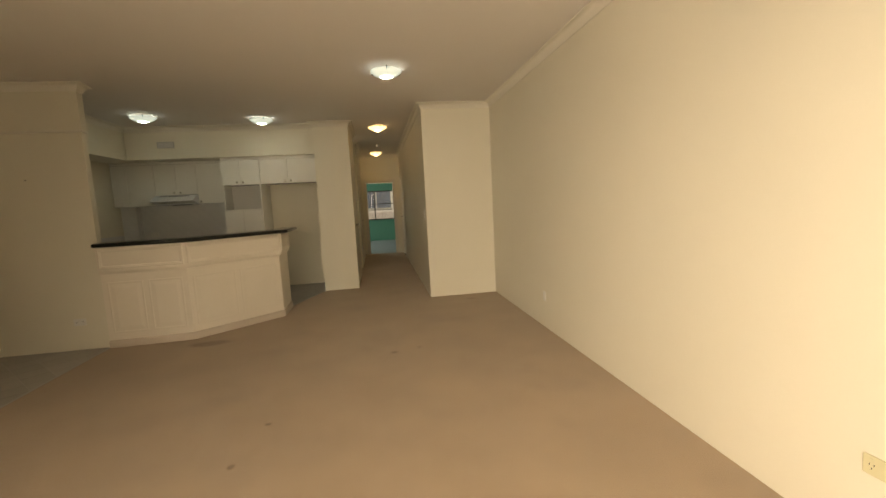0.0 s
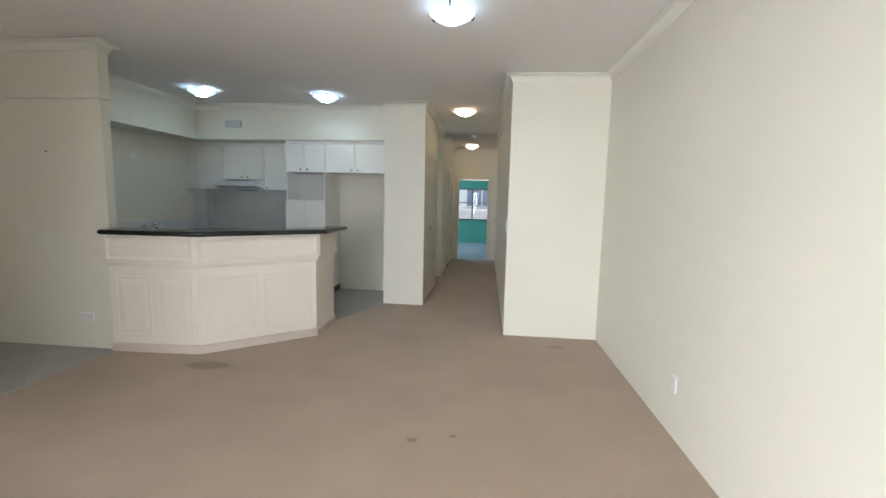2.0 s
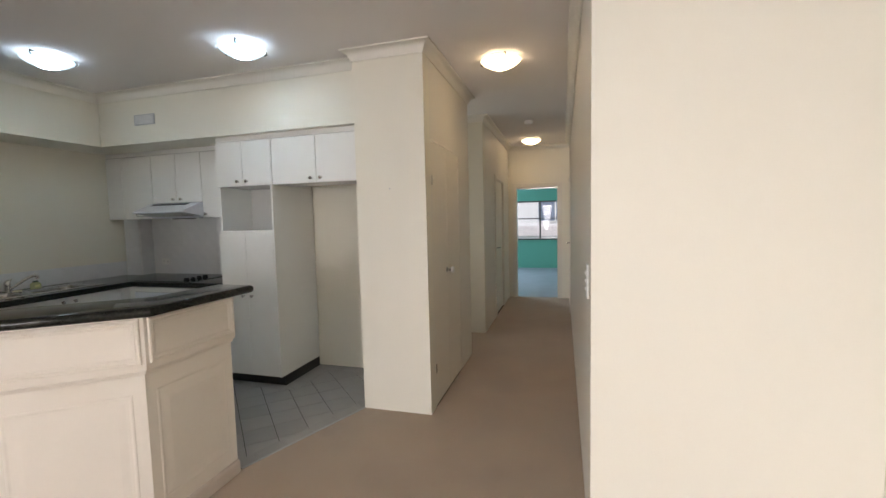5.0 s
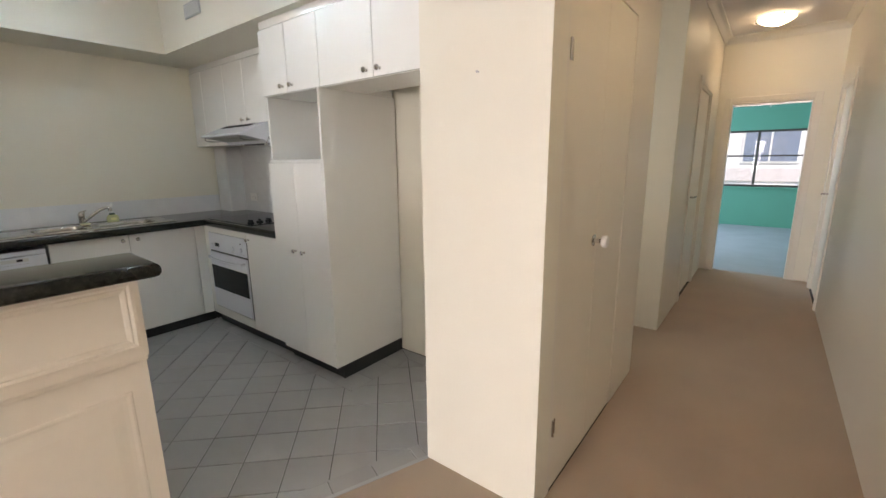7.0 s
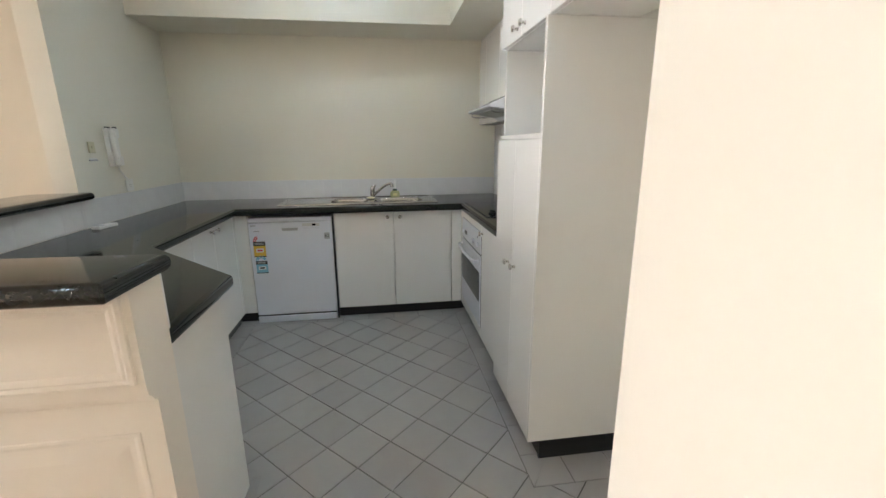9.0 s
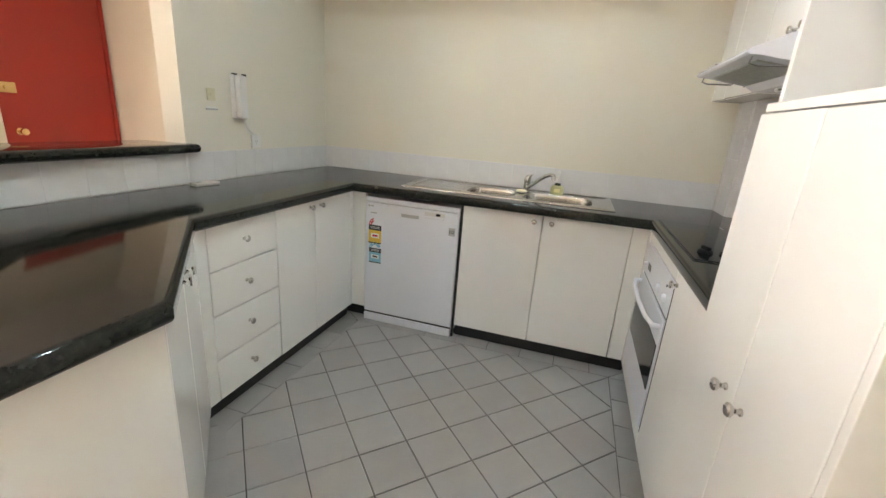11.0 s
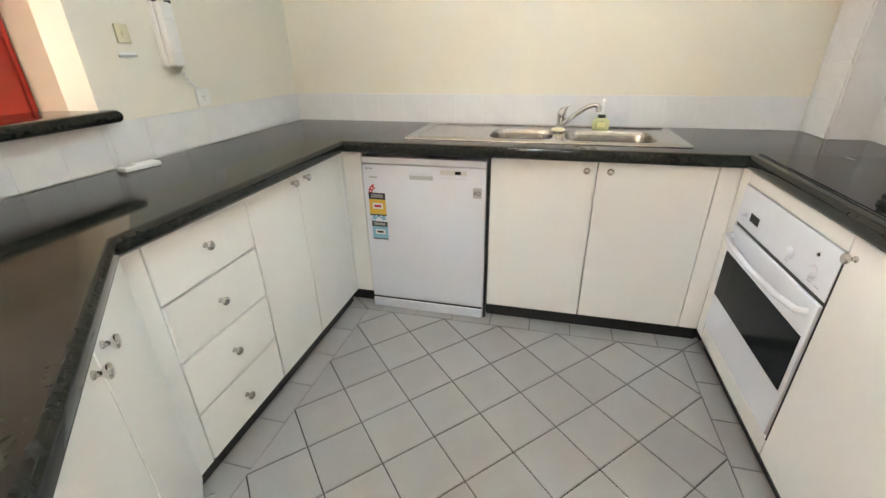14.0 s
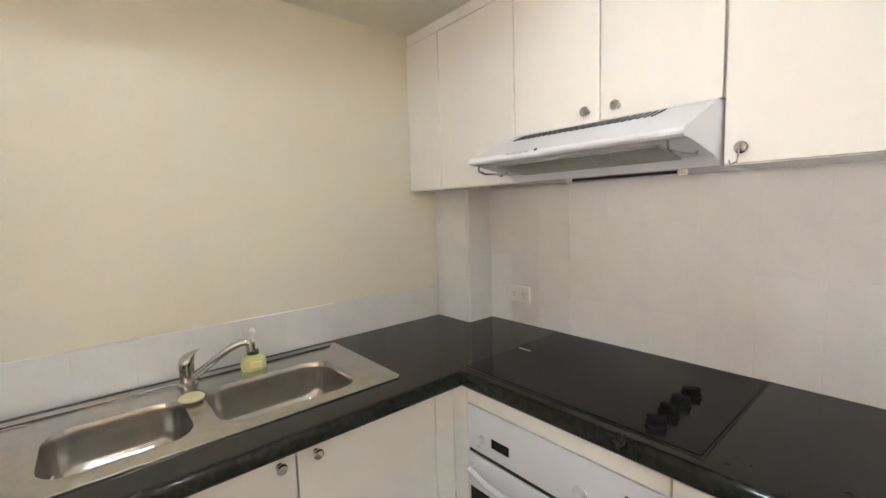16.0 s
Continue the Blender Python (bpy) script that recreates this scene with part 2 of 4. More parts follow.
def to_mesh(name, bm, material):
    me = bpy.data.meshes.new(name)
    bm.to_mesh(me)
    bm.free()
    me.materials.append(material)
    return me


def part(name, bm, material, parent, label=""):
    ob = new(name, to_mesh(name, bm, material))
    if parent:
        ob.parent = parent
    if label:
        ob["label"] = label
    return ob


def empty(name, m, label, category, group="", kind=""):
    e = new(name)
    e.empty_display_size = 0.05
    e.matrix_world = m
    return tagged(e, label, category, group, kind)


def thing(name, bm, material, label, category, group="", kind=""):
    return tagged(part(name, bm, material, None), label, category, group, kind)


def setting(name, bm, material, label="", category=""):
    return tagged(part(name, bm, material, None), label, category, "", "structure")


def box(x0, x1, y0, y1, z0, z1, bevel=0.0, bm=None, segs=2):
    b = bmesh.new()
    vs = [b.verts.new((x, y, z)) for x in (x0, x1) for y in (y0, y1) for z in (z0, z1)]
    for f in ((0, 1, 3, 2), (4, 6, 7, 5), (0, 4, 5, 1), (2, 3, 7, 6), (0, 2, 6, 4), (1, 5, 7, 3)):
        b.faces.new([vs[i] for i in f])
    if bevel:
        bmesh.ops.bevel(b, geom=list(b.edges), offset=bevel, segments=segs, affect="EDGES", profile=0.5)
    finish(b, bevel > 0)
    flat_sides(b)
    return joined(bm, b)


def joined(bm, extra):
    if bm is None:
        return extra
    me = bpy.data.meshes.new("t")
    extra.to_mesh(me)
    extra.free()
    bm.from_mesh(me)
    bpy.data.meshes.remove(me)
    return bm


def slab(outer, z0, z1, holes=(), bevel=0.0, skip=(), segs=3, both=True):
    """A flat polygon with holes, made thick; bevel rounds the outer edges but for those whose index is in skip."""
    b = bmesh.new()
    loops = []
    for loop in (outer, *holes):
        vs = [b.verts.new((x, y, z1)) for x, y in loop]
        loops.append(vs)
        for i, v in enumerate(vs):
            b.edges.new((v, vs[(i + 1) % len(vs)]))
    if holes:
        bmesh.ops.triangle_fill(b, use_beauty=True, use_dissolve=False, edges=list(b.edges), normal=(0, 0, 1))
    else:
        b.faces.new(loops[0])
    top = list(b.faces)
    n = len(outer)
    outer_v = loops[0]
    r = bmesh.ops.extrude_face_region(b, geom=top)
    low = [g for g in r["geom"] if isinstance(g, bmesh.types.BMVert)]
    for v in low:
        v.co.z = z0
    if bevel:
        es = []
        pairs = {(round(outer[i][0], 4), round(outer[i][1], 4), round(outer[(i + 1) % n][0], 4), round(outer[(i + 1) % n][1], 4)) for i in range(n) if i not in skip}
        for e in b.edges:
            a, c = e.verts[0].co, e.verts[1].co
            if abs(a.z - c.z) > 1e-6 or (not both and a.z < z1 - 1e-6):
                continue
            k = (round(a.x, 4), round(a.y, 4), round(c.x, 4), round(c.y, 4))
            if k in pairs or (k[2], k[3], k[0], k[1]) in pairs:
                es.append(e)
        bmesh.ops.bevel(b, geom=es, offset=bevel, segments=segs, affect="EDGES", profile=0.5)
    return finish(b, bevel > 0)


def lathe(profile, segs=24, axis=None, at=(0, 0, 0), cap=True):
    """Revolve (r, z) pairs about z; axis turns z to that direction."""
    b = bmesh.new()
    rings = []
    for r, z in profile:
        rings.append([b.verts.new((r * math.cos(2 * math.pi * i / segs), r * math.sin(2 * math.pi * i / segs), z)) for i in range(segs)])
    for p, q in zip(rings, rings[1:]):
        for i in range(segs):
            b.faces.new((p[i], p[(i + 1) % segs], q[(i + 1) % segs], q[i]))
    if cap:
        for ring in (rings[0], rings[-1]):
            b.faces.new(ring)
    bmesh.ops.remove_doubles(b, verts=b.verts, dist=1e-6)
    if axis:
        b.transform(Vector((0, 0, 1)).rotation_difference(Vector(axis)).to_matrix().to_4x4())
    b.transform(Matrix.Translation(at))
    return finish(b, True)


def tube(points, radius, segs=10):
    """A round bar along a path."""
    b = bmesh.new()
    pts = [Vector(p) for p in points]
    rings = []
    for i, p in enumerate(pts):
        d = (pts[min(i + 1, len(pts) - 1)] - pts[max(i - 1, 0)]).normalized()
        u = d.cross(Vector((0, 0, 1)) if abs(d.z) < 0.9 else Vector((1, 0, 0))).normalized()
        v = d.cross(u)
        r = radius[i] if isinstance(radius, (list, tuple)) else radius
        rings.append([b.verts.new(p + r * (math.cos(2 * math.pi * k / segs) * u + math.sin(2 * math.pi * k / segs) * v)) for k in range(segs)])
    for p, q in zip(rings, rings[1:]):
        for k in range(segs):
            b.faces.new((p[k], p[(k + 1) % segs], q[(k + 1) % segs], q[k]))
    b.faces.new(rings[0])
    b.faces.new(rings[-1])
    return finish(b, True)


def offset_path(pts, d, closed):
    """The polyline moved to its left by d, with mitred corners."""
    n, out = len(pts), []
    for i in range(n):
        p = Vector(pts[i])
        a = (p - Vector(pts[i - 1])).normalized() if closed or i > 0 else None
        c = (Vector(pts[(i + 1) % n]) - p).normalized() if closed or i < n - 1 else None
        a, c = a or c, c or a
        na, nc = Vector((-a.y, a.x)), Vector((-c.y, c.x))
        m = (na + nc).normalized()
        out.append(p + m * (d / max(m.dot(na), 0.2)))
    return out


def sweep(pts, profile, closed=False):
    """A moulding: profile rows (distance to the left of the path, z) carried along it."""
    b = bmesh.new()
    rows = [[b.verts.new((q.x, q.y, z)) for q in offset_path(pts, d, closed)] for d, z in profile]
    n, k = len(pts), len(profile)
    for j in range(k):
        p, q = rows[j], rows[(j + 1) % k]
        for i in range(n if closed else n - 1):
            b.faces.new((p[i], p[(i + 1) % n], q[(i + 1) % n], q[i]))
    if not closed:
        b.faces.new([r[0] for r in rows])
        b.faces.new([r[-1] for r in rows])
    return finish(b, True)


def rounded(x0, x1, y0, y1, r, n=5):
    pts = []
    for cx, cy, a in ((x1 - r, y1 - r, 0), (x0 + r, y1 - r, 90), (x0 + r, y0 + r, 180), (x1 - r, y0 + r, 270)):
        for i in range(n + 1):
            t = radians(a + 90 * i / n)
            pts.append((cx + r * math.cos(t), cy + r * math.sin(t)))
    return pts


def loft(loops):
    """Skin from loop to loop of equal length; the last is capped."""
    b = bmesh.new()
    rings = [[b.verts.new(p) for p in loop] for loop in loops]
    n = len(loops[0])
    for p, q in zip(rings, rings[1:]):
        for i in range(n):
            b.faces.new((p[i], p[(i + 1) % n], q[(i + 1) % n], q[i]))
    b.faces.new(rings[-1])
    return finish(b, True)


# ---- the plan ----
H = 2.68            # ceiling
XR = 1.582          # living room's blank wall
YS, XH = 5.49, 0.625    # stub wall and the hall's flank
YC = 6.602          # column's face
CX0, CX1 = -0.962, -0.420
XS = -4.155         # sink wall
YB = 7.39           # tiled back wall
YI0, YI1 = 4.455, 4.56  # wall with the handset
XI = -2.905         # its end
YD = 2.45           # wall with the front door
XL = -3.06          # living room's other flank
YW = -0.75          # glazed wall
YE = 11.30          # hall's end
SOF = 2.203          # soffit
BULX, BULY = -3.715, 6.753

# floors
slab_b = box(-4.4, 2.2, -1.0, 16.0, -0.22, -0.02)
setting("floor", slab_b, GROUT, "concrete floor slab under carpet and tiles", "floor")
carpet_outline = [(XL, YW), (XR, YW), (XR, YS), (XH, YS), (XH, YE + 0.06), (-0.42, YE + 0.06), (-0.42, 8.855), (-1.6, 8.855), (-1.6, 8.03), (CX1, 8.03),
                  (CX1, YC), (CX0, YC), (-1.312, 5.70), (-1.30, 5.15), (-2.09, 4.465), (-2.87, 4.43), (XI - 0.01, YI0), (-2.89, YD), (XL, YD)]
setting("floor_carpet", slab(carpet_outline, -0.019, 0.0), CARPET, "worn beige-brown wall-to-wall carpet with stains", "carpet")
setting("floor_bedroom", box(-2.2, 2.0, YE + 0.06, 15.7, -0.019, 0.0), CARPETB, "pale carpet in the far bedroom", "carpet")


# walls
def wall(name, *boxes, material=WALL, label="cream painted plaster wall"):
    b = None
    for bx in boxes:
        b = box(*bx, bm=b)
    return setting(name, b, material, label, "wall")


wall("wall_east", (XR, XR + 0.15, YW - 0.15, YS, 0, H))
wall("wall_stub", (XH, XR + 0.15, YS, YS + 0.15, 0, H))
wall("wall_hall_east", (XH, XH + 0.14, YS + 0.15, 10.20, 0, H), (XH, XH + 0.14, 10.20, 11.02, 2.02, H), (XH, XH + 0.14, 11.02, YE, 0, H), material=GLOSSW, label="cream gloss-painted hall wall")
wall("wall_column", (CX0, CX1, YC, YC + 0.12, 0, H), (CX0, CX0 + 0.10, YC + 0.12, YB, 0, H))
wall("wall_cupboard", (CX1 - 0.10, CX1, YC + 0.12, 6.742, 0, H), (CX1 - 0.10, CX1, 6.742, 7.568, 2.03, H), (CX1 - 0.10, CX1, 7.568, 8.03, 0, H),
     (-1.6, CX1 - 0.10, 7.93, 8.03, 0, H), material=GLOSSW, label="cream gloss-painted wall round the hall cupboard")
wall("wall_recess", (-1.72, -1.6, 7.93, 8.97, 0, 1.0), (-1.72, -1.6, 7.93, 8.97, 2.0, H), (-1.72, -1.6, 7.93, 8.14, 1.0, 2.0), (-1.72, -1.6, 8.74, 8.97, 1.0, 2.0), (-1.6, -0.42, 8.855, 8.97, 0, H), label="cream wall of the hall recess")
wall("wall_hall_west", (-0.53, -0.42, 8.97, 9.76, 0, H), (-0.53, -0.42, 9.76, 10.58, 2.02, H), (-0.53, -0.42, 10.58, YE, 0, H), material=GLOSSW,
     label="cream gloss-painted hall wall with a doorway")
wall("wall_hall_end", (-0.53, -0.295, YE, YE + 0.11, 0, H), (0.44, XH + 0.14, YE, YE + 0.11, 0, H), (-0.295, 0.44, YE, YE + 0.11, 1.965, H),
     label="cream wall with the bedroom doorway")
wall("wall_kitchen_back", (XS - 0.14, CX0, YB, YB + 0.12, 0, H), material=WALLK)
wall("wall_kitchen_sink", (XS - 0.14, XS, YD - 0.12, YB, 0, H), material=WALLK)
wall("wall_nib", (XS, -3.935, 7.237, YB, 0, SOF), label="cream boxed-out pipe duct in the kitchen corner")
hw = slab([(XS, YI0), (XI, YI0), (XI - 0.02, YI1), (XS, YI1)], 0, 2.225)
hw = joined(hw, slab([(XS, YI0 - 0.012), (XI + 0.014, YI0 - 0.012), (XI - 0.006, YI1), (XS, YI1)], 2.225, H))
setting("wall_handset", hw, WALL, "cream wall end under its bulkhead, with a splayed end", "wall")
setting("trim", sweep([(XS, YI0), (XI, YI0), (XI - 0.02, YI1)], [(0.0, 2.212), (-0.018, 2.216), (-0.022, 2.226), (-0.022, 2.234), (0.0, 2.236)]), TRIM, "small painted ledge moulding round the wall end", "moulding")
wall("wall_entry", (-3.308, XL, YD - 0.12, YD, 0, H), (XS, -3.308, YD - 0.12, YD, 2.09, H), label="cream wall round the front door")
wall("wall_west", (XL - 0.14, XL, YW - 0.15, YD - 0.12, 0, H))
wall("wall_window", (XL, -2.55, YW - 0.15, YW, 0, H), (-2.55, 1.45, YW - 0.15, YW, 2.16, H), (1.45, XR, YW - 0.15, YW, 0, H), label="cream wall round the sliding glass door")
wall("wall_bedroom", (-2.32, -2.2, YE + 0.11, 15.82, 0, 0.78), (-2.32, -2.2, YE + 0.11, 15.82, 1.95, H), (-2.32, -2.2, YE + 0.11, 12.4, 0.78, 1.95), (-2.32, -2.2, 14.8, 15.82, 0.78, 1.95), (2.0, 2.12, YE + 0.11, 15.82, 0, H), (-2.2, -1.3, 15.7, 15.82, 0, H), (1.1, 2.0, 15.7, 15.82, 0, H),
     (-1.3, 1.1, 15.7, 15.82, 0, 0.78), (-1.3, 1.1, 15.7, 15.82, 1.87, H), (-2.2, -0.53, YE + 0.11, YE + 0.2, 0, H), (XH + 0.14, 2.0, YE + 0.11, YE + 0.2, 0, H),
     material=GREEN, label="sea-green painted bedroom wall")
wall("wall_bulkhead", (XS, BULX, YI1, YB, SOF, H), (BULX, CX0, BULY, YB, SOF, H), label="cream bulkhead over the kitchen cabinets")
setting("ceiling", box(-4.4, 2.2, -1.0, 16.0, H, H + 0.15), CEIL, "flat off-white plaster ceiling", "ceiling")

# cornice: a small cove round the joined rooms
ring = [(XL, YW), (XR, YW), (XR, YS), (XH, YS), (XH, YE), (-0.42, YE), (-0.42, 8.855), (-1.6, 8.855), (-1.6, 8.03), (CX1, 8.03), (CX1, YC), (CX0, YC),
        (CX0, BULY), (BULX, BULY), (BULX, YI1), (XI - 0.006, YI1), (XI + 0.014, YI0 - 0.012), (XS, YI0 - 0.012), (XS, YD), (XL, YD)]
cove = [(0.0, H - 0.075), (0.008, H - 0.075), (0.012, H - 0.062), (0.024, H - 0.036), (0.044, H - 0.016), (0.066, H - 0.010), (0.070, H - 0.001), (0.0, H - 0.001)]
setting("cornice", sweep(ring, cove, True), TRIM, "white cove cornice along the ceiling", "cornice")

# ---- doors and windows ----
def opening_door(name, m, w, h, paint, label, frame_paint=None, arch=True):
    """A closed flush door: frame, leaf and, on the leaf, its fittings. Local: x along the wall, front at y = 0 facing -y."""
    d = empty(name, m, label, "door", kind="structure")
    b = box(-0.03, 0, 0.0, 0.10, 0, h + 0.03, 0.002)
    b = box(w, w + 0.03, 0.0, 0.10, 0, h + 0.03, 0.002, bm=b)
    b = box(0.0, w, 0.0, 0.10, h, h + 0.03, 0.002, bm=b)
    part("door_frame", b, frame_paint or paint, d)
    if arch:
        b = box(-0.075, -0.012, -0.014, 0.0, 0, h + 0.075, 0.004)
        b = box(w + 0.012, w + 0.075, -0.014, 0.0, 0, h + 0.075, 0.004, bm=b)
        b = box(-0.012, w + 0.012, -0.014, 0.0, h + 0.012, h + 0.075, 0.004, bm=b)
        part("architrave", b, frame_paint or paint, d)
    leaf = part("leaf", box(0.003, w - 0.003, 0.016, 0.052, 0.008, h - 0.003, 0.003), paint, d)
    return d, leaf


KNOB = [(0.0, 0.0), (0.008, 0.0), (0.008, 0.003), (0.0055, 0.006), (0.0055, 0.011), (0.010, 0.016), (0.0138, 0.020), (0.0142, 0.024), (0.011, 0.028), (0.0, 0.030)]
BIGKNOB = [(0.0, 0.0), (0.026, 0.0), (0.026, 0.006), (0.011, 0.010), (0.010, 0.030), (0.022, 0.040), (0.027, 0.052), (0.024, 0.064), (0.0, 0.068)]

front, leaf = opening_door("door_front", pose(-3.325, YD - 0.012, 0, 0, 0, 180), 0.782, 2.06, RED, "closed red painted front door with brass fittings", arch=False)
part("knob", lathe(BIGKNOB, 24, (0, -1, 0), (0.085, 0.016, 1.0)), BRASS, leaf, "brass door knob")
b = box(0.005, 0.110, 0.002, 0.016, 1.27, 1.345, 0.004)
b = joined(b, lathe([(0, 0), (0.014, 0), (0.014, 0.008), (0.0, 0.01)], 16, (0, -1, 0), (0.05, 0.002, 1.307)))
part("deadlock", b, BRASS, leaf, "brass deadlock")
part("strike", box(-0.028, -0.003, -0.005, 0.004, 1.265, 1.35, 0.003), BRASS, front, "brass strike plate")

cup = empty("cupboard_doors", pose(CX1, 6.745, 0, 0, 0, 90), "pair of flush cream cupboard doors in the hall", "door", kind="structure")
for i in (0, 1):
    lf = part("leaf", box(0.002 + i * 0.41, 0.409 + i * 0.41, 0.002, 0.026, 0.006, 2.024, 0.002), DOORW, cup)
    for z in (0.295, 1.735) if i == 0 else ():
        x = 0.006
        hg = part("hinge", tube([(x, -0.002, z - 0.036), (x, -0.002, z + 0.036)], 0.005), CHROME, lf, "small chrome butt hinge")
        part("hinge_leaf", box(x + 0.004, x + 0.026, -0.0004, 0.003, z - 0.034, z + 0.034, 0.0006), CHROME, hg)
    if i == 0:
        kb = part("knob", lathe(BIGKNOB[:6], 20, (0, -1, 0), (0.375, 0.004, 1.02)), CHROME, lf, "chrome door knob with a white grip")
        part("grip", lathe([(0, 0.038), (0.022, 0.040), (0.028, 0.052), (0.025, 0.064), (0, 0.069)], 20, (0, -1, 0), (0.375, 0.004, 1.02)), PLASTIC, kb, "white grip")

hall_door, leaf = opening_door("door_hall", pose(-0.42, 9.79, 0, 0, 0, 90), 0.76, 1.99, DOORW, "closed cream flush door in the hall", GLOSSW)
part("handle", tube([(0.06, 0.014, 1.0), (0.06, -0.035, 1.0), (0.15, -0.04, 1.0)], 0.009), STEEL, leaf)

side_door, leaf = opening_door("door_side", pose(XH, 10.99, 0, 0, 0, -90), 0.76, 1.99, DOORW, "closed cream flush door near the hall's end", GLOSSW)
part("handle", tube([(0.06, 0.014, 1.0), (0.06, -0.035, 1.0), (0.15, -0.04, 1.0)], 0.009), STEEL, leaf)

bd = empty("door_bedroom", pose(-0.295, YE, 0), "cream doorway frame into the green bedroom", "door frame", kind="structure")
b = box(0.0, 0.02, -0.004, 0.114, 0, 1.965, 0.003)
b = box(0.715, 0.735, -0.004, 0.114, 0, 1.965, 0.003, bm=b)
b = box(0.02, 0.715, -0.004, 0.114, 1.945, 1.965, 0.003, bm=b)
part("door_frame", b, GLOSSW, bd)
b = box(-0.06, 0.0, -0.016, 0.0, 0, 2.025, 0.004)
b = box(0.735, 0.795, -0.016, 0.0, 0, 2.025, 0.004, bm=b)
b = box(0.0, 0.735, -0.016, 0.0, 1.965, 2.025, 0.004, bm=b)
part("architrave", b, GLOSSW, bd)
part("stop_bar", box(0.02, 0.715, 0.03, 0.05, 1.925, 1.945, 0.002), STEEL, bd, "metal door track")
part("stud", box(0.36, 0.376, 0.02, 0.05, 1.905, 1.945, 0.002), STEEL, bd)


def window(name, m, w, h, mull, trans, label, paint=ALU):
    """Aluminium frame with panes. Local: x along, y through, z up from the sill."""
    e = empty(name, m, label, "window", kind="structure")
    b = box(0, 0.04, 0, 0.06, 0, h, 0.003)
    b = box(w - 0.04, w, 0, 0.06, 0, h, 0.003, bm=b)
    b = box(0.04, w - 0.04, 0, 0.06, 0, 0.04, 0.003, bm=b)
    b = box(0.04, w - 0.04, 0, 0.06, h - 0.04, h, 0.003, bm=b)
    part("window_frame", b, paint, e)
    xs = [0.04, *mull, w - 0.04]
    for x in mull:
        part("mullion", box(x - 0.022, x + 0.022, 0.006, 0.054, 0.04, h - 0.04, 0.003), paint, e)
    zs = [0.04, *trans, h - 0.04]
    for x0, x1 in zip(xs, xs[1:]):
        for z in trans:
            part("transom", box(x0 + 0.022, x1 - 0.022, 0.012, 0.048, z - 0.015, z + 0.015, 0.003), ALU, e)
        for z0, z1 in zip(zs, zs[1:]):
            pn = part("pane", box(x0, x1, 0.028, 0.032, z0, z1), GLASS, e)
            pn.visible_shadow = False
    return e


w1 = window("window_bedroom", pose(-1.3, 15.73, 0.78), 2.4, 1.09, (1.2,), (0.60,), "aluminium window in the green bedroom")
part("window_sill", box(0.0, 2.4, -0.09, 0.0, -0.03, 0.0, 0.004), GREEN, w1)
# made-up side window, out of view, that houses the bedroom fill lamp
window("window_fill", pose(-2.25, 12.4, 0.78, 0, 0, 90), 2.4, 1.17, (1.2,), (), "unseen aluminium window added in the bedroom side wall for the fill lamp")
window("window_living", pose(-2.55, YW - 0.10, 0.0), 4.0, 2.16, (1.333, 2.667), (), "wide white-framed sliding glass door to the balcony", PLASTIC)

# outside: ground, balcony and the building over the road
setting("ground", box(-60, 60, -60, 80, -6.4, -6.0), GROUND, "grass and paving far below", "ground")
# slab added out of view so no sun patches fall indoors
setting("sun_block_slab", box(-3.2, 1.75, -2.6, -1.001, H, H + 0.2, 0.01), BRICK, "unseen plain slab added over the balcony to keep the sun out", "balcony")
setting("balcony_floor", box(-3.2, 1.75, -2.6, YW - 0.15, -0.2, -0.03, 0.01), BRICK, "plain concrete balcony floor", "balcony")
fac = empty("apartment_building", pose(0, 34, -6.0), "pale rendered apartment building with brick bands and dark windows", "building")
part("wall", box(-22, 22, 0.0, 8, 0, 15.5), BRICK, fac)
part("roof", box(-22.5, 22.5, -0.5, 8.5, 15.5, 15.9, 0.05), FARB, fac)
for k in range(5):
    z = 1.0 + 3.0 * k
    part("brick_band", box(-22, 22, -0.08, -0.004, z + 2.05, z + 2.75), FARB, fac)
    for i in range(11):
        x = -19.5 + 3.9 * i
        fr = part("window", box(x - 1.25, x + 1.25, -0.06, -0.004, z, z + 1.9, 0.02), LWHITE, fac)
        part("pane", box(x - 1.15, x - 0.04, -0.075, -0.062, z + 0.1, z + 1.8), FARW, fr)
        part("pane", box(x + 0.04, x + 1.15, -0.075, -0.062, z + 0.1, z + 1.8), FARW, fr)


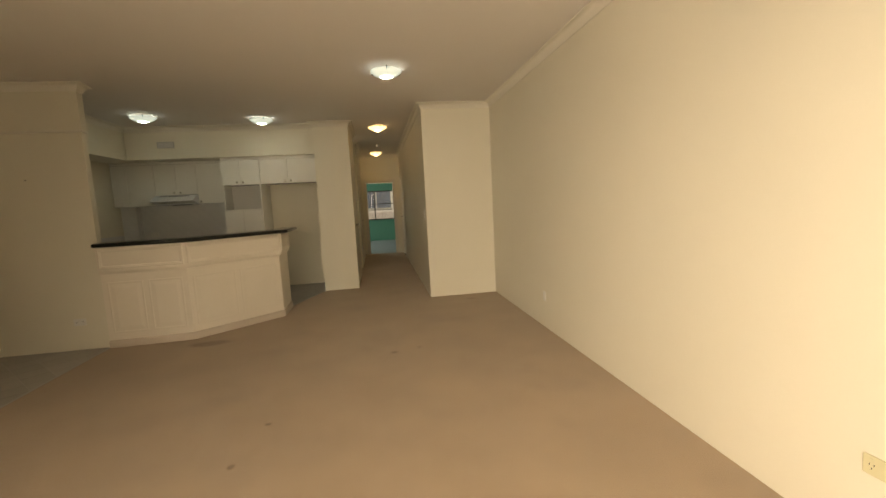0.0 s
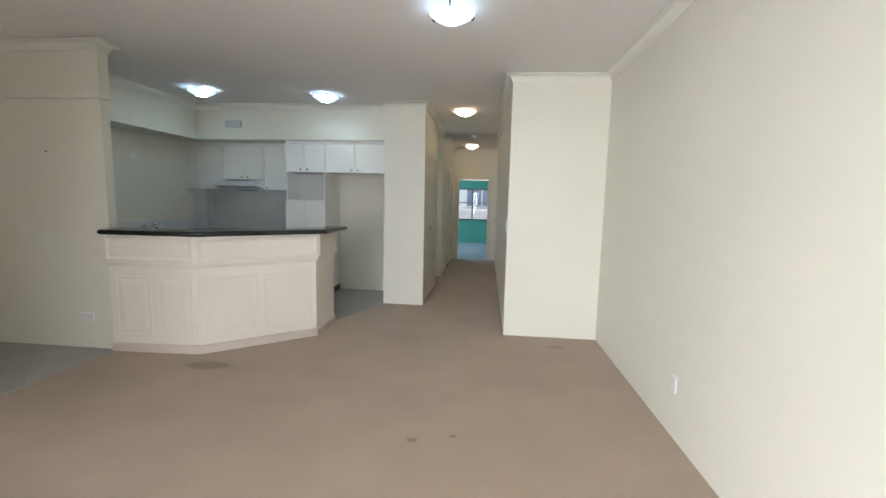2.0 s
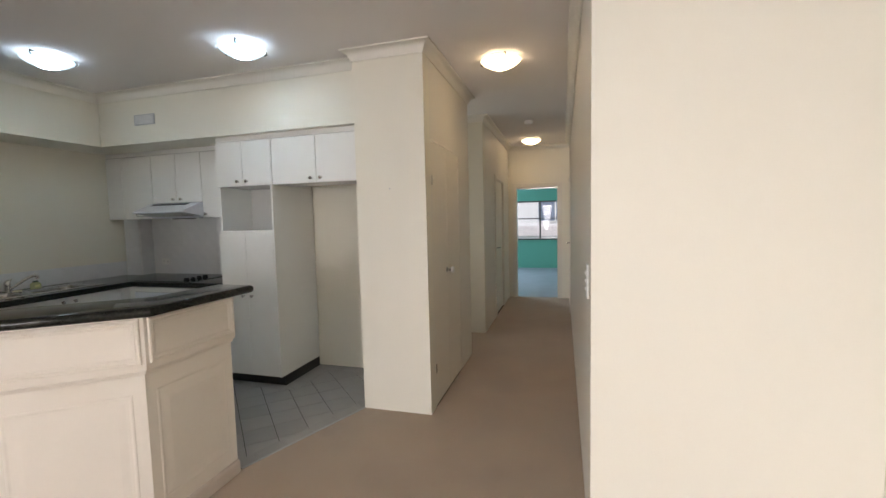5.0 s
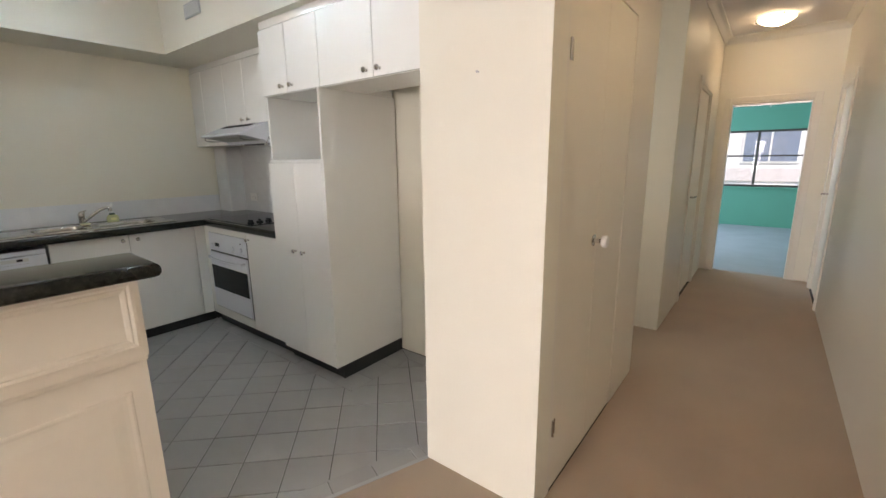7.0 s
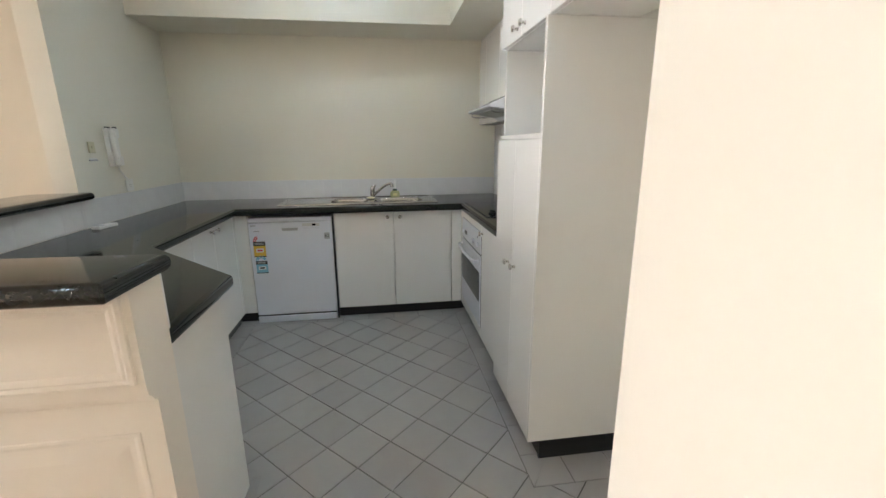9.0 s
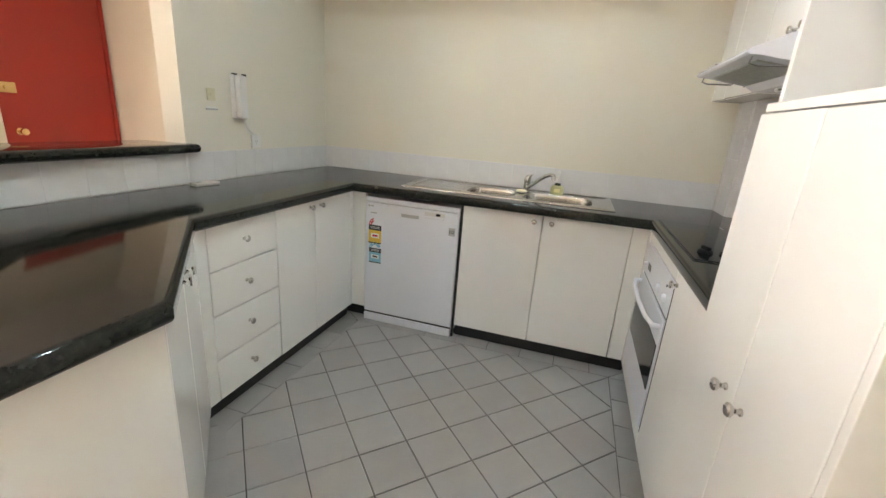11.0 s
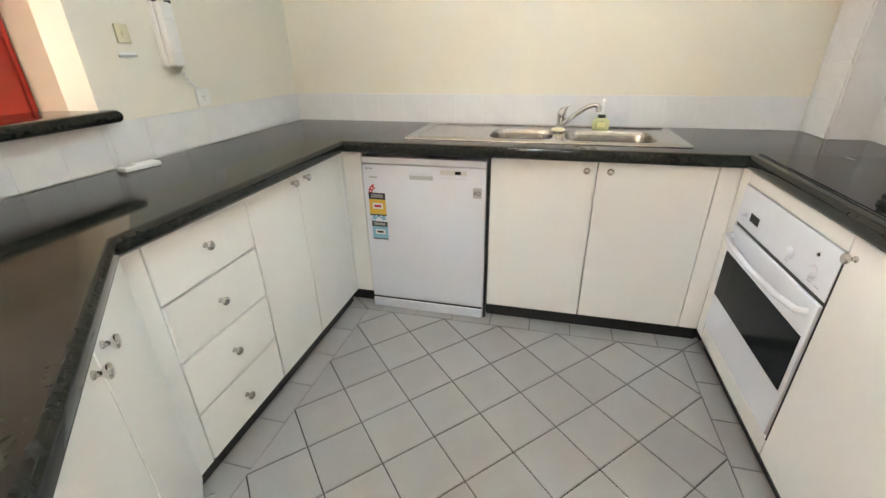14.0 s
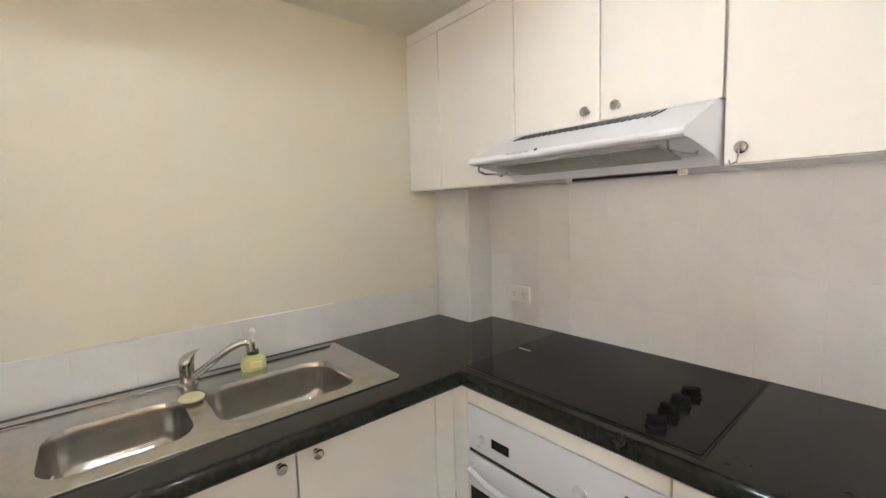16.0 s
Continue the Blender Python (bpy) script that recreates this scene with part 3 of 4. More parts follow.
# ---- lamps ----
def ceiling_lamp(x, y, glass, label, turn):
    e = empty("ceiling_light", pose(x, y, H, 0, 0, turn), label, "ceiling light", "ceiling lights")
    part("base_plate", lathe([(0.0, 0.0), (0.105, 0.0), (0.105, -0.012), (0.08, -0.022), (0.0, -0.022)], 32), PLASTIC, e)
    prof = [(0.0, -0.086), (0.034, -0.084), (0.068, -0.077), (0.100, -0.065), (0.127, -0.049), (0.145, -0.034), (0.152, -0.026), (0.148, -0.023)]
    part("shade", lathe(prof, 40, cap=False), glass, e, "frosted glass bowl, lit")
    # opaque liner added so the bowl's emission doesn't burn out the ceiling
    inner = [(0.0, -0.080), (0.034, -0.078), (0.068, -0.071), (0.099, -0.060), (0.124, -0.045), (0.141, -0.031), (0.1475, -0.0245)]
    part("glow_block", lathe(inner, 32, cap=False), PLASTIC, e, "opaque white liner added to block the bowl's upward glow")
    part("bulb", lathe([(0, -0.062), (0.014, -0.058), (0.022, -0.048), (0.022, -0.040), (0.012, -0.028), (0, -0.0225)], 16), BULBC if glass is COOL else BULBW, e)
    for a in (20, 140, 260):
        c, s = math.cos(radians(a)), math.sin(radians(a))
        part("clip", tube([(0.10 * c, 0.10 * s, -0.012), (0.160 * c, 0.160 * s, -0.016), (0.163 * c, 0.163 * s, -0.032), (0.149 * c, 0.149 * s, -0.042)], 0.0055, 8), BLACK, e, "dark metal clip")
    return e


ceiling_lamp(0.13, 4.04, COOL, "round frosted glass ceiling lamp with cool bulb, lit", 10)
ceiling_lamp(-3.04, 5.955, COOL, "round frosted glass ceiling lamp with cool bulb, lit", 35)
ceiling_lamp(-1.617, 6.255, COOL, "round frosted glass ceiling lamp with cool bulb, lit", 35)
ceiling_lamp(0.058, 7.09, WARM, "round frosted glass hall lamp with warm bulb, lit", 30)
ceiling_lamp(0.03, 10.68, WARM, "round frosted glass hall lamp with warm bulb, lit", 30)

sm = empty("smoke_detector", pose(0.09, 9.4, H), "round white smoke detector on the hall ceiling", "smoke detector")
part("base", lathe([(0, 0), (0.055, 0), (0.055, -0.012), (0, -0.012)], 28), PLASTIC, sm)
part("cover", lathe([(0, -0.012), (0.048, -0.012), (0.050, -0.028), (0.036, -0.040), (0, -0.042)], 28), PLASTIC, sm)

# ---- the breakfast bar ----
OUT = [(-2.902, 4.427), (-2.10, 4.47), (-1.305, 5.152), (-1.312, 5.67)]   # foot of its outer face
bar = empty("breakfast_bar", pose(0, 0, 0), "cream panelled breakfast bar with a bent front", "bar counter")
T = 0.10
core_in = [tuple(v) for v in offset_path(OUT, T, False)]
core = OUT + core_in[::-1]
part("body", slab(core, 0.0, 1.058), BARW, bar)
part("plinth", sweep(OUT, [(0.0, 0.0), (-0.016, 0.0), (-0.016, 0.058), (-0.012, 0.070), (-0.004, 0.078), (0.0, 0.078)]), PLINTH, bar, "painted skirting")
part("fascia", sweep(OUT, [(0.0, 0.775), (-0.014, 0.780), (-0.020, 0.795), (-0.030, 0.800), (-0.034, 0.815), (-0.036, 0.83), (-0.036, 1.058), (0.0, 1.058)]), BARW, bar)


def along(p, q, s, off):
    p, q = Vector(p), Vector(q)
    d = (q - p).normalized()
    return p + d * s + Vector((d.y, -d.x)) * off


def panel(p, q, s0, s1, z0, z1, base, name, w=0.018, raised=False):
    """A moulded panel: a bead frame (and a raised field) standing on the face p-q, between s0 and s1."""
    d = (Vector(q) - Vector(p)).normalized()
    a = along(p, q, s0, base)
    m = Matrix(((d.x, -d.y, 0, a.x), (d.y, d.x, 0, a.y), (0, 0, 1, 0), (0, 0, 0, 1)))
    L = s1 - s0
    b = bmesh.new()
    rows = []
    for ins, h in ((0.0, 0.0), (0.003, 0.0022), (0.009, 0.0030), (w - 0.004, 0.0016), (w, 0.0008)) if raised else ((0.0, 0.0), (0.002, 0.008), (0.010, 0.011), (0.017, 0.006), (0.022, 0.008), (w - 0.004, 0.004), (w, 0.0008)):
        rows.append([b.verts.new((x, -h, z)) for x, z in ((ins, z0 + ins), (L - ins, z0 + ins), (L - ins, z1 - ins), (ins, z1 - ins))])
    if raised:
        for ins, h in ((w + 0.012, 0.001), (w + 0.044, 0.0038)):
            rows.append([b.verts.new((x, -h, z)) for x, z in ((ins, z0 + ins), (L - ins, z0 + ins), (L - ins, z1 - ins), (ins, z1 - ins))])
    for r, t in zip(rows, rows[1:]):
        for i in range(4):
            b.faces.new((r[i], r[(i + 1) % 4], t[(i + 1) % 4], t[i]))
    b.faces.new(rows[-1])
    for r in (rows[0],):
        bk = [b.verts.new((v.co.x, 0.0, v.co.z)) for v in r]
        b.faces.new(bk)
    b.transform(m)
    finish(b)
    part(name, b, BARW, bar)


segs = list(zip(OUT, OUT[1:]))
fas = [tuple(v) for v in offset_path(OUT, -0.036, False)]
for (p, q) in zip(fas, fas[1:]):
    L = (Vector(q) - Vector(p)).length
    panel(p, q, 0.016, L - 0.016, 0.832, 1.040, 0.0, "fascia_panel", w=0.034)
for n, (p, q) in enumerate(segs):
    L = (Vector(q) - Vector(p)).length
    k = (2, 2, 1)[n]
    wd = (L - 0.05 - 0.05 * k) / k
    for i in range(k):
        panel(p, q, 0.05 + i * (wd + 0.05), 0.05 + i * (wd + 0.05) + wd, 0.15, 0.69, 0.0, "panel", raised=True)

# ledge on the bar
ledge = [(-2.89, 4.325), (-2.045, 4.355), (-1.165, 5.09), (-1.16, 5.70), (-1.40, 5.705), (-1.418, 5.30), (-2.17, 4.648), (-2.965, 4.612), (-2.965, YI1 + 0.003), (XI - 0.017, YI1 + 0.003),
         (XI + 0.003, YI0 - 0.003)]
thing("bar_ledge", slab(ledge, 1.059, 1.103, bevel=0.019, skip=(8, 9), segs=4), STONE, "dark speckled stone-look ledge on the breakfast bar", "countertop")

# worktop with a hole for the sink
top = [(XS + 0.002, YI1 + 0.012), (-2.155, 4.585), (-1.415, 5.215), (-1.415, 5.668), (-1.875, 5.668), (-2.398, 5.160), (-3.527, 5.160), (-3.527, 6.803), (-2.432, 6.803), (-2.432, YB - 0.002),
       (-3.933, YB - 0.002), (-3.933, 7.235), (XS + 0.002, 7.235)]
SX0, SX1, SY0, SY1 = -4.115, -3.632, 5.415, 6.645
thing("worktop", slab(top, 0.853, 0.905, holes=[rounded(SX0 + 0.02, SX1 - 0.02, SY0 + 0.02, SY1 - 0.02, 0.02, 3)], bevel=0.017, skip=(0, 1, 2, 8, 9, 10, 11, 12), segs=4), STONE,
      "dark green-black speckled stone-look worktop with rounded edge", "worktop")

DKGREEN = mat("dark_green_plastic", (0.03, 0.06, 0.03), 0.4, var=0.1)

# ---- sink and tap ----
sink = empty("kitchen_sink", pose(0, 0, 0), "stainless steel sink with two bowls and a drainer", "sink")
B1 = rounded(-3.955, -3.685, 5.80, 6.09, 0.07)
B2 = rounded(-3.965, -3.680, 6.143, 6.53, 0.07)
plate = slab(rounded(SX0, SX1, SY0, SY1, 0.018, 4), 0.9055, 0.9105, holes=[B1, B2], bevel=0.0022, segs=2, both=False)
part("rim", plate, STEEL, sink)
for lo, dep in ((B1, 0.115), (B2, 0.13)):
    cx, cy = sum(p[0] for p in lo) / len(lo), sum(p[1] for p in lo) / len(lo)
    sc = lambda k, z: [(cx + (x - cx) * k, cy + (y - cy) * k, z) for x, y in lo]
    part("bowl", loft([sc(1.0, 0.9100), sc(0.985, 0.905), sc(0.97, 0.89), sc(0.945, 0.905 - dep * 0.55), sc(0.91, 0.905 - dep * 0.78), sc(0.85, 0.905 - dep * 0.91), sc(0.74, 0.905 - dep * 0.98), sc(0.55, 0.904 - dep), sc(0.2, 0.902 - dep)]), STEEL, sink)
    part("drain", lathe([(0, 0), (0.038, 0), (0.042, 0.004), (0.03, 0.006), (0, 0.003)], 24, None, (cx, cy, 0.9035 - dep)), CHROME, sink)
b = rounded(-4.06, -3.68, 5.46, 5.775, 0.03)
part("drainer_edge", sweep(b + [b[0]], [(-0.004, 0.9104), (-0.0015, 0.9122), (0.0015, 0.9122), (0.004, 0.9104)]), STEEL, sink)
part("back_ridge", box(SX0 + 0.012, SX0 + 0.040, SY0 + 0.1, SY1 - 0.03, 0.9105, 0.9135, 0.0012), STEEL, sink)

tap = empty("mixer_tap", pose(-4.045, 6.125, 0.9105), "chrome single-lever kitchen mixer tap", "tap")
ring = [(math.cos(radians(a)), math.sin(radians(a))) for a in range(0, 360, 24)]
part("body", lathe([(0, 0), (0.028, 0), (0.028, 0.005), (0.0215, 0.010), (0.0205, 0.048), (0, 0.048)], 28), CHROME, tap)
part("lever", loft([[(0.0215 * c, 0.0215 * s, 0.050) for c, s in ring], [(0.0225 * c, 0.0225 * s, 0.070 + 0.003 * s) for c, s in ring],
                    [(0.021 * c, 0.003 + 0.023 * s, 0.087 + 0.008 * s) for c, s in ring], [(0.017 * c, 0.012 + 0.025 * s, 0.096 + 0.007 * s) for c, s in ring],
                    [(0.012 * c, 0.016 + 0.026 * s, 0.100 + 0.006 * s) for c, s in ring]]), CHROME, tap)
sp = [(0.010, 0.012, 0.022), (0.030, 0.045, 0.050), (0.052, 0.085, 0.085), (0.066, 0.115, 0.107), (0.078, 0.140, 0.118), (0.086, 0.158, 0.119), (0.090, 0.166, 0.113)]
spout = part("spout", tube(sp, [0.0125, 0.0115, 0.011, 0.011, 0.011, 0.011, 0.011], 14), CHROME, tap)
part("aerator", lathe([(0, 0), (0.013, 0), (0.014, -0.024), (0.011, -0.026), (0, -0.026)], 20, None, (0.090, 0.166, 0.116)), CHROME, spout)

plug = empty("sink_plug", pose(-3.90, 6.112, 0.9105), "cream rubber sink plug on a chrome strainer", "sink plug")
part("strainer", lathe([(0, 0), (0.024, 0), (0.028, 0.006), (0.026, 0.009), (0, 0.009)], 24), CHROME, plug)
part("cap", lathe([(0, 0.009), (0.031, 0.009), (0.033, 0.013), (0.028, 0.018), (0, 0.019)], 24), SPONGE, plug)

YELLOWL = mat("pale_label", (0.80, 0.76, 0.36), 0.5, var=0.05)
soap = empty("soap_bottle", pose(-4.035, 6.318, 0.9105), "clear soap pump bottle with yellow-green liquid", "soap bottle")
prof = [(0.94, 0.0), (1.0, 0.005), (1.02, 0.024), (0.94, 0.040), (0.70, 0.050), (0.52, 0.054)]
part("bottle", loft([[(0.026 * k * math.cos(a), 0.041 * k * math.sin(a), z) for a in [2 * math.pi * i / 24 for i in range(24)]] for k, z in prof]), SOAPY, soap)
part("label", box(0.0225, 0.0275, -0.018, 0.018, 0.010, 0.032, 0.002), YELLOWL, soap)
part("collar", lathe([(0, 0.053), (0.019, 0.053), (0.019, 0.066), (0.010, 0.069), (0, 0.069)], 20), DKGREEN, soap, "dark green collar")
part("pump", tube([(0, 0, 0.067), (0, 0, 0.118), (0.0, 0, 0.130), (0.012, 0, 0.137), (0.036, 0, 0.132)], [0.008, 0.006, 0.009, 0.008, 0.004], 10), PLASTIC, soap, "white pump head")


# ---- cabinets ----
def knob_at(parent, x, z, front=-0.018):
    k = part("knob", lathe(KNOB, 18, (0, -1, 0), (x, front, z)), CHROME, parent, "chrome knob")
    return k


def cabinet(name, m, w, depth, z0, z1, fronts, label, kick=True, x0=0.0, group="kitchen cabinets", kickx=(0.0, 0.0), back=0.012):
    """A unit: carcass, doors or drawers (x0, x1, z0, z1, knob x, knob z or None), kickboard. Front of the carcass at y = 0, facing -y."""
    e = empty(name, m, label, "cabinet", group)
    part("body", box(x0, x0 + w, back if kick else 0.0, depth, z0, z1), CAB, e)
    for f in fronts:
        fx0, fx1, fz0, fz1, kx, kz = f[:6]
        d = part(f[6] if len(f) > 6 else "door", box(fx0 + 0.002, fx1 - 0.002, -0.018, -0.001, fz0 + 0.002, fz1 - 0.002, 0.0055 if f[6:] == ("drawer",) else 0.003), CAB, e)
        if kx is not None:
            knob_at(d, kx, kz)
    if kick:
        part("kickboard", box(x0 + kickx[0], x0 + w + kickx[1], 0.022, 0.038, 0.0, z0 - 0.001), KICK, e, "black kickboard")
    return e


Z0, Z1 = 0.082, 0.851
# under the sink, facing into the room
sx = -3.608
cabinet("sink_cabinet", pose(sx, 0, 0, 0, 0, 90), 0.905, 0.50, Z0, 0.74, [(5.832, 6.284, Z0, Z1, 6.240, 0.808), (6.284, 6.741, Z0, Z1, 6.334, 0.808), (6.741, 6.8225, Z0, Z1, None, None, "filler")],
        "white two-door sink cabinet with chrome knobs", x0=5.832, kickx=(0, 0.10), back=0.032)
# beside the oven, facing -y
oy = 6.838
cabinet("base_cabinet", pose(0, oy, 0), 0.457, 0.545, Z0, Z1, [(-2.897, -2.440, Z0, Z1, -2.862, 0.802)], "white single-door base cabinet beside the oven", x0=-2.897)
cabinet("base_cabinet", pose(0, oy, 0), 0.66, 0.545, Z0, 0.146, [(-3.5925, -3.522, Z0, Z1, None, None, "filler"), (-3.522, -2.897, Z0, 0.156, None, None, "filler"), (-3.522, -2.897, 0.802, Z1, None, None, "filler")],
        "white cabinet frame round the built-in oven", x0=-3.557)
# along the bar, facing +y
ly = 5.102
cabinet("base_cabinet", pose(0, ly, 0, 0, 0, 180), 0.715, 0.50, Z0, Z1, [(2.872, 3.183, Z0, Z1, 3.138, 0.817), (3.183, 3.545, Z0, Z1, 3.228, 0.817), (3.545, 3.588, Z0, Z1, None, None, "filler")],
        "white two-door base cabinet with chrome knobs", x0=2.872)
dr = [Z0, 0.275, 0.471, 0.663, Z1]
cabinet("drawer_cabinet", pose(0, ly, 0, 0, 0, 180), 0.396, 0.45, Z0, Z1, [(2.475, 2.871, a, c, 2.664, (a + c) / 2 + 0.008, "drawer") for a, c in zip(dr, dr[1:])]
        + [(2.412, 2.475, Z0, Z1, None, None, "filler")], "white cabinet with four drawers and chrome knobs", x0=2.475, kickx=(-0.07, 0))
# the bent corner
P, Q = Vector((-1.878, 5.603)), Vector((-2.41, 5.105))
ang = math.degrees(math.atan2(Q.y - P.y, Q.x - P.x))
L = (Q - P).length
cabinet("corner_cabinet", pose(P.x, P.y, 0, 0, 0, ang), L - 0.06, 0.30, Z0, Z1, [(0.008, 0.35, Z0, Z1, 0.305, 0.812), (0.35, L - 0.006, Z0, Z1, 0.394, 0.812)],
        "white two-door corner cabinet set at an angle", x0=0.03, kickx=(-0.03, 0.03))
endp = empty("end_panel", pose(0, 5.606, 0, 0, 0, 180), "plain white end panel under the worktop", "panel")
part("panel", box(1.418, 1.884, -0.018, 0.0, 0.002, Z1, 0.002), CAB, endp)

# tall unit with an open niche, and the cupboards over it
TX0, TX1, TY = -2.427, -1.849, 6.81
tall = empty("pantry_cabinet", pose(0, 0, 0), "tall white pantry with two doors and an open niche", "cabinet", "kitchen cabinets")
part("side_panel", box(TX1 - 0.018, TX1, TY - 0.026, YB - 0.012, 0.092, 1.768, 0.0015), CAB, tall)
part("side_panel", box(TX0, TX0 + 0.018, TY, YB - 0.012, 0.092, 1.768, 0.0015), CAB, tall)
part("body", box(TX0 + 0.018, TX1 - 0.018, TY + 0.001, YB - 0.012, 0.092, 1.366), CAB, tall)
part("shelf", box(TX0 + 0.018, TX1 - 0.018, TY - 0.024, YB - 0.012, 1.366, 1.384, 0.0015), CAB, tall)
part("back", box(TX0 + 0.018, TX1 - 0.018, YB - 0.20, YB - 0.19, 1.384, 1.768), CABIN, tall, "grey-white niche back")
mid = -2.150
for a, c, k in ((TX0 + 0.002, mid, mid - 0.045), (mid, TX1 - 0.019, mid + 0.045)):
    d = part("door", box(a + 0.001, c - 0.001, TY - 0.026, TY - 0.006, 0.094, 1.363, 0.0025), CAB, tall)
    part("knob", lathe(KNOB, 18, (0, -1, 0), (k, TY - 0.026, 0.810)), CHROME, d, "chrome knob")
b = box(TX0, TX1 - 0.018, TY + 0.035, TY + 0.05, 0.0, 0.092)
b = box(TX1 - 0.018, TX1 - 0.003, TY + 0.03, YB - 0.012, 0.0, 0.092, bm=b)
part("kickboard", b, KICK, tall, "black kickboard")

cabinet("overhead_cabinet", pose(0, TY, 0), TX1 - TX0 - 0.002, 0.55, 1.769, 2.158, [(TX0, mid, 1.769, 2.150, mid - 0.047, 1.808), (mid, TX1, 1.769, 2.150, mid + 0.047, 1.808)],
        "white two-door overhead cabinet above the niche", kick=False, x0=TX0)
m2 = -1.423
cabinet("overhead_cabinet", pose(0, TY, 0), CX0 - TX1 - 0.006, 0.31, 1.769, 2.158, [(TX1 + 0.002, m2, 1.769, 2.150, m2 - 0.046, 1.806), (m2, CX0 - 0.004, 1.769, 2.150, m2 + 0.046, 1.806)],
        "white two-door overhead cabinet above the empty fridge space", kick=False, x0=TX1 + 0.003)
thing("filler_board", box(TX0, CX0 - 0.004, TY - 0.004, TY + 0.3, 2.159, SOF - 0.001), CAB, "white filler strip between cabinets and bulkhead", "filler")
thing("filler_board", box(XS + 0.001, TX0 - 0.001, 7.095, 7.2, 2.159, SOF - 0.001), CAB, "white filler strip between cabinets and bulkhead", "filler")

WY = 7.105
cabinet("wall_cabinet", pose(0, WY, 0), 0.622, 0.125, 1.512, 2.158, [(XS + 0.002, -3.93, 1.512, 2.155, None, None, "filler"), (-3.93, -3.531, 1.512, 2.155, -3.575, 1.55)],
        "white single-door wall cabinet over the worktop corner", kick=False, x0=XS + 0.002)
cabinet("wall_cabinet", pose(0, WY, 0), 0.626, YB - WY - 0.012, 1.672, 2.158, [(-3.529, -3.213, 1.668, 2.155, -3.250, 1.701), (-3.213, -2.902, 1.668, 2.155, -3.156, 1.701)],
        "white two-door wall cabinet over the range hood", kick=False, x0=-3.529)
wc = cabinet("wall_cabinet", pose(0, WY, 0), 0.470, YB - WY - 0.012, 1.512, 2.158, [(-2.900, -2.430, 1.512, 2.155, -2.858, 1.548)],
             "white single-door wall cabinet beside the range hood", kick=False, x0=-2.900)
part("cup_hook", tube([(-2.858, -0.052, 1.543), (-2.858, -0.058, 1.53), (-2.860, -0.060, 1.515), (-2.872, -0.060, 1.51), (-2.876, -0.055, 1.52)], 0.002, 6), CHROME, wc)

# ---- range hood ----
hood = empty("range_hood", pose(0, 0, 0), "slim white range hood with slots and wire handles", "range hood")
hx0, hx1 = -3.527, -2.904
prof = [(7.086, 1.665), (7.06, 1.664), (6.866, 1.582), (6.857, 1.574), (6.858, 1.568), (6.866, 1.563), (6.90, 1.561), (7.05, 1.535), (7.086, 1.513), (7.37, 1.513), (7.37, 1.665)]
b = bmesh.new()
r0, r1 = [b.verts.new((hx0, y, z)) for y, z in prof], [b.verts.new((hx1, y, z)) for y, z in prof]
for i in range(len(prof)):
    b.faces.new((r0[i], r0[(i + 1) % len(prof)], r1[(i + 1) % len(prof)], r1[i]))
b.faces.new(r0)
b.faces.new(r1)
finish(b)
part("canopy", b, ENAMEL, hood)
sl = Vector((0, 6.875 - 7.06, 1.588 - 1.664)).normalized()
nrm = Vector((0, sl.z, -sl.y))
for i in range(24):
    x = hx0 + 0.075 + i * 0.0188
    a = Vector((x + 0.006, 7.045, 1.6580)) + nrm * 0.0003
    c = a + sl * 0.050 + Vector((-0.013, 0, 0))
    part("slot", tube([a, c], 0.0027, 6), BLACK, hood)
for i in range(4):
    part("button", box(hx0 + 0.15 + i * 0.022, hx0 + 0.166 + i * 0.022, 6.861, 6.870, 1.5755, 1.5825, 0.001), GREYPL, hood)
part("lamp_switch", box(hx0 + 0.25, hx0 + 0.258, 6.862, 6.872, 1.577, 1.584, 0.001), BLACK, hood)
for x in (hx0 + 0.02, hx1 - 0.04):
    part("wire_handle", tube([(x, 6.885, 1.562), (x + 0.004, 6.88, 1.543), (x + 0.012, 6.90, 1.535), (x + 0.02, 6.99, 1.535), (x + 0.02, 7.0, 1.548)], 0.0032, 8), STEEL, hood)
mrow = Matrix.Translation((0, 6.91, 1.5575)) @ Matrix.Rotation(math.atan2(-0.025, 0.15), 4, "X")
b = box(hx0 + 0.07, hx1 - 0.07, 0.0, 0.135, -0.004, 0.001)
b.transform(mrow)
part("filter", b, MESHG, hood, "grey metal filter mesh")
part("lamp_cover", tube([(hx0 + 0.2, 7.11, 1.507), (hx1 - 0.09, 7.11, 1.507)], 0.0045, 8), BLACK, hood)
for x in (hx0 + 0.19, hx1 - 0.10):
    part("lamp_cap", tube([(x, 7.11, 1.507), (x + 0.02, 7.11, 1.507)], 0.009, 10), LWHITE, hood)

# ---- oven ----
oven = empty("oven", pose(0, 0, 0), "white built-in oven with black glass door", "oven")
ox0, ox1, of = -3.519, -2.900, oy - 0.018
part("body", box(ox0 + 0.01, ox1 - 0.01, of + 0.012, 7.35, 0.150, 0.798), CABIN, oven)
cp = part("control_panel", box(ox0, ox1, of - 0.003, of + 0.011, 0.655, 0.801, 0.0015), ENAMEL, oven)
part("clock", box(ox0 + 0.105, ox0 + 0.175, of - 0.0042, of - 0.0025, 0.692, 0.722, 0.0008), BGLASS, cp)
for x, r in ((ox0 + 0.065, 0.011), (ox0 + 0.41, 0.018), (ox0 + 0.535, 0.018)):
    part("dial", lathe([(0, 0), (r, 0), (r * 1.05, 0.006), (r * 0.85, 0.012), (r * 0.75, 0.015), (0, 0.016)], 24, (0, -1, 0), (x, of - 0.003, 0.705)), ENAMEL, cp)
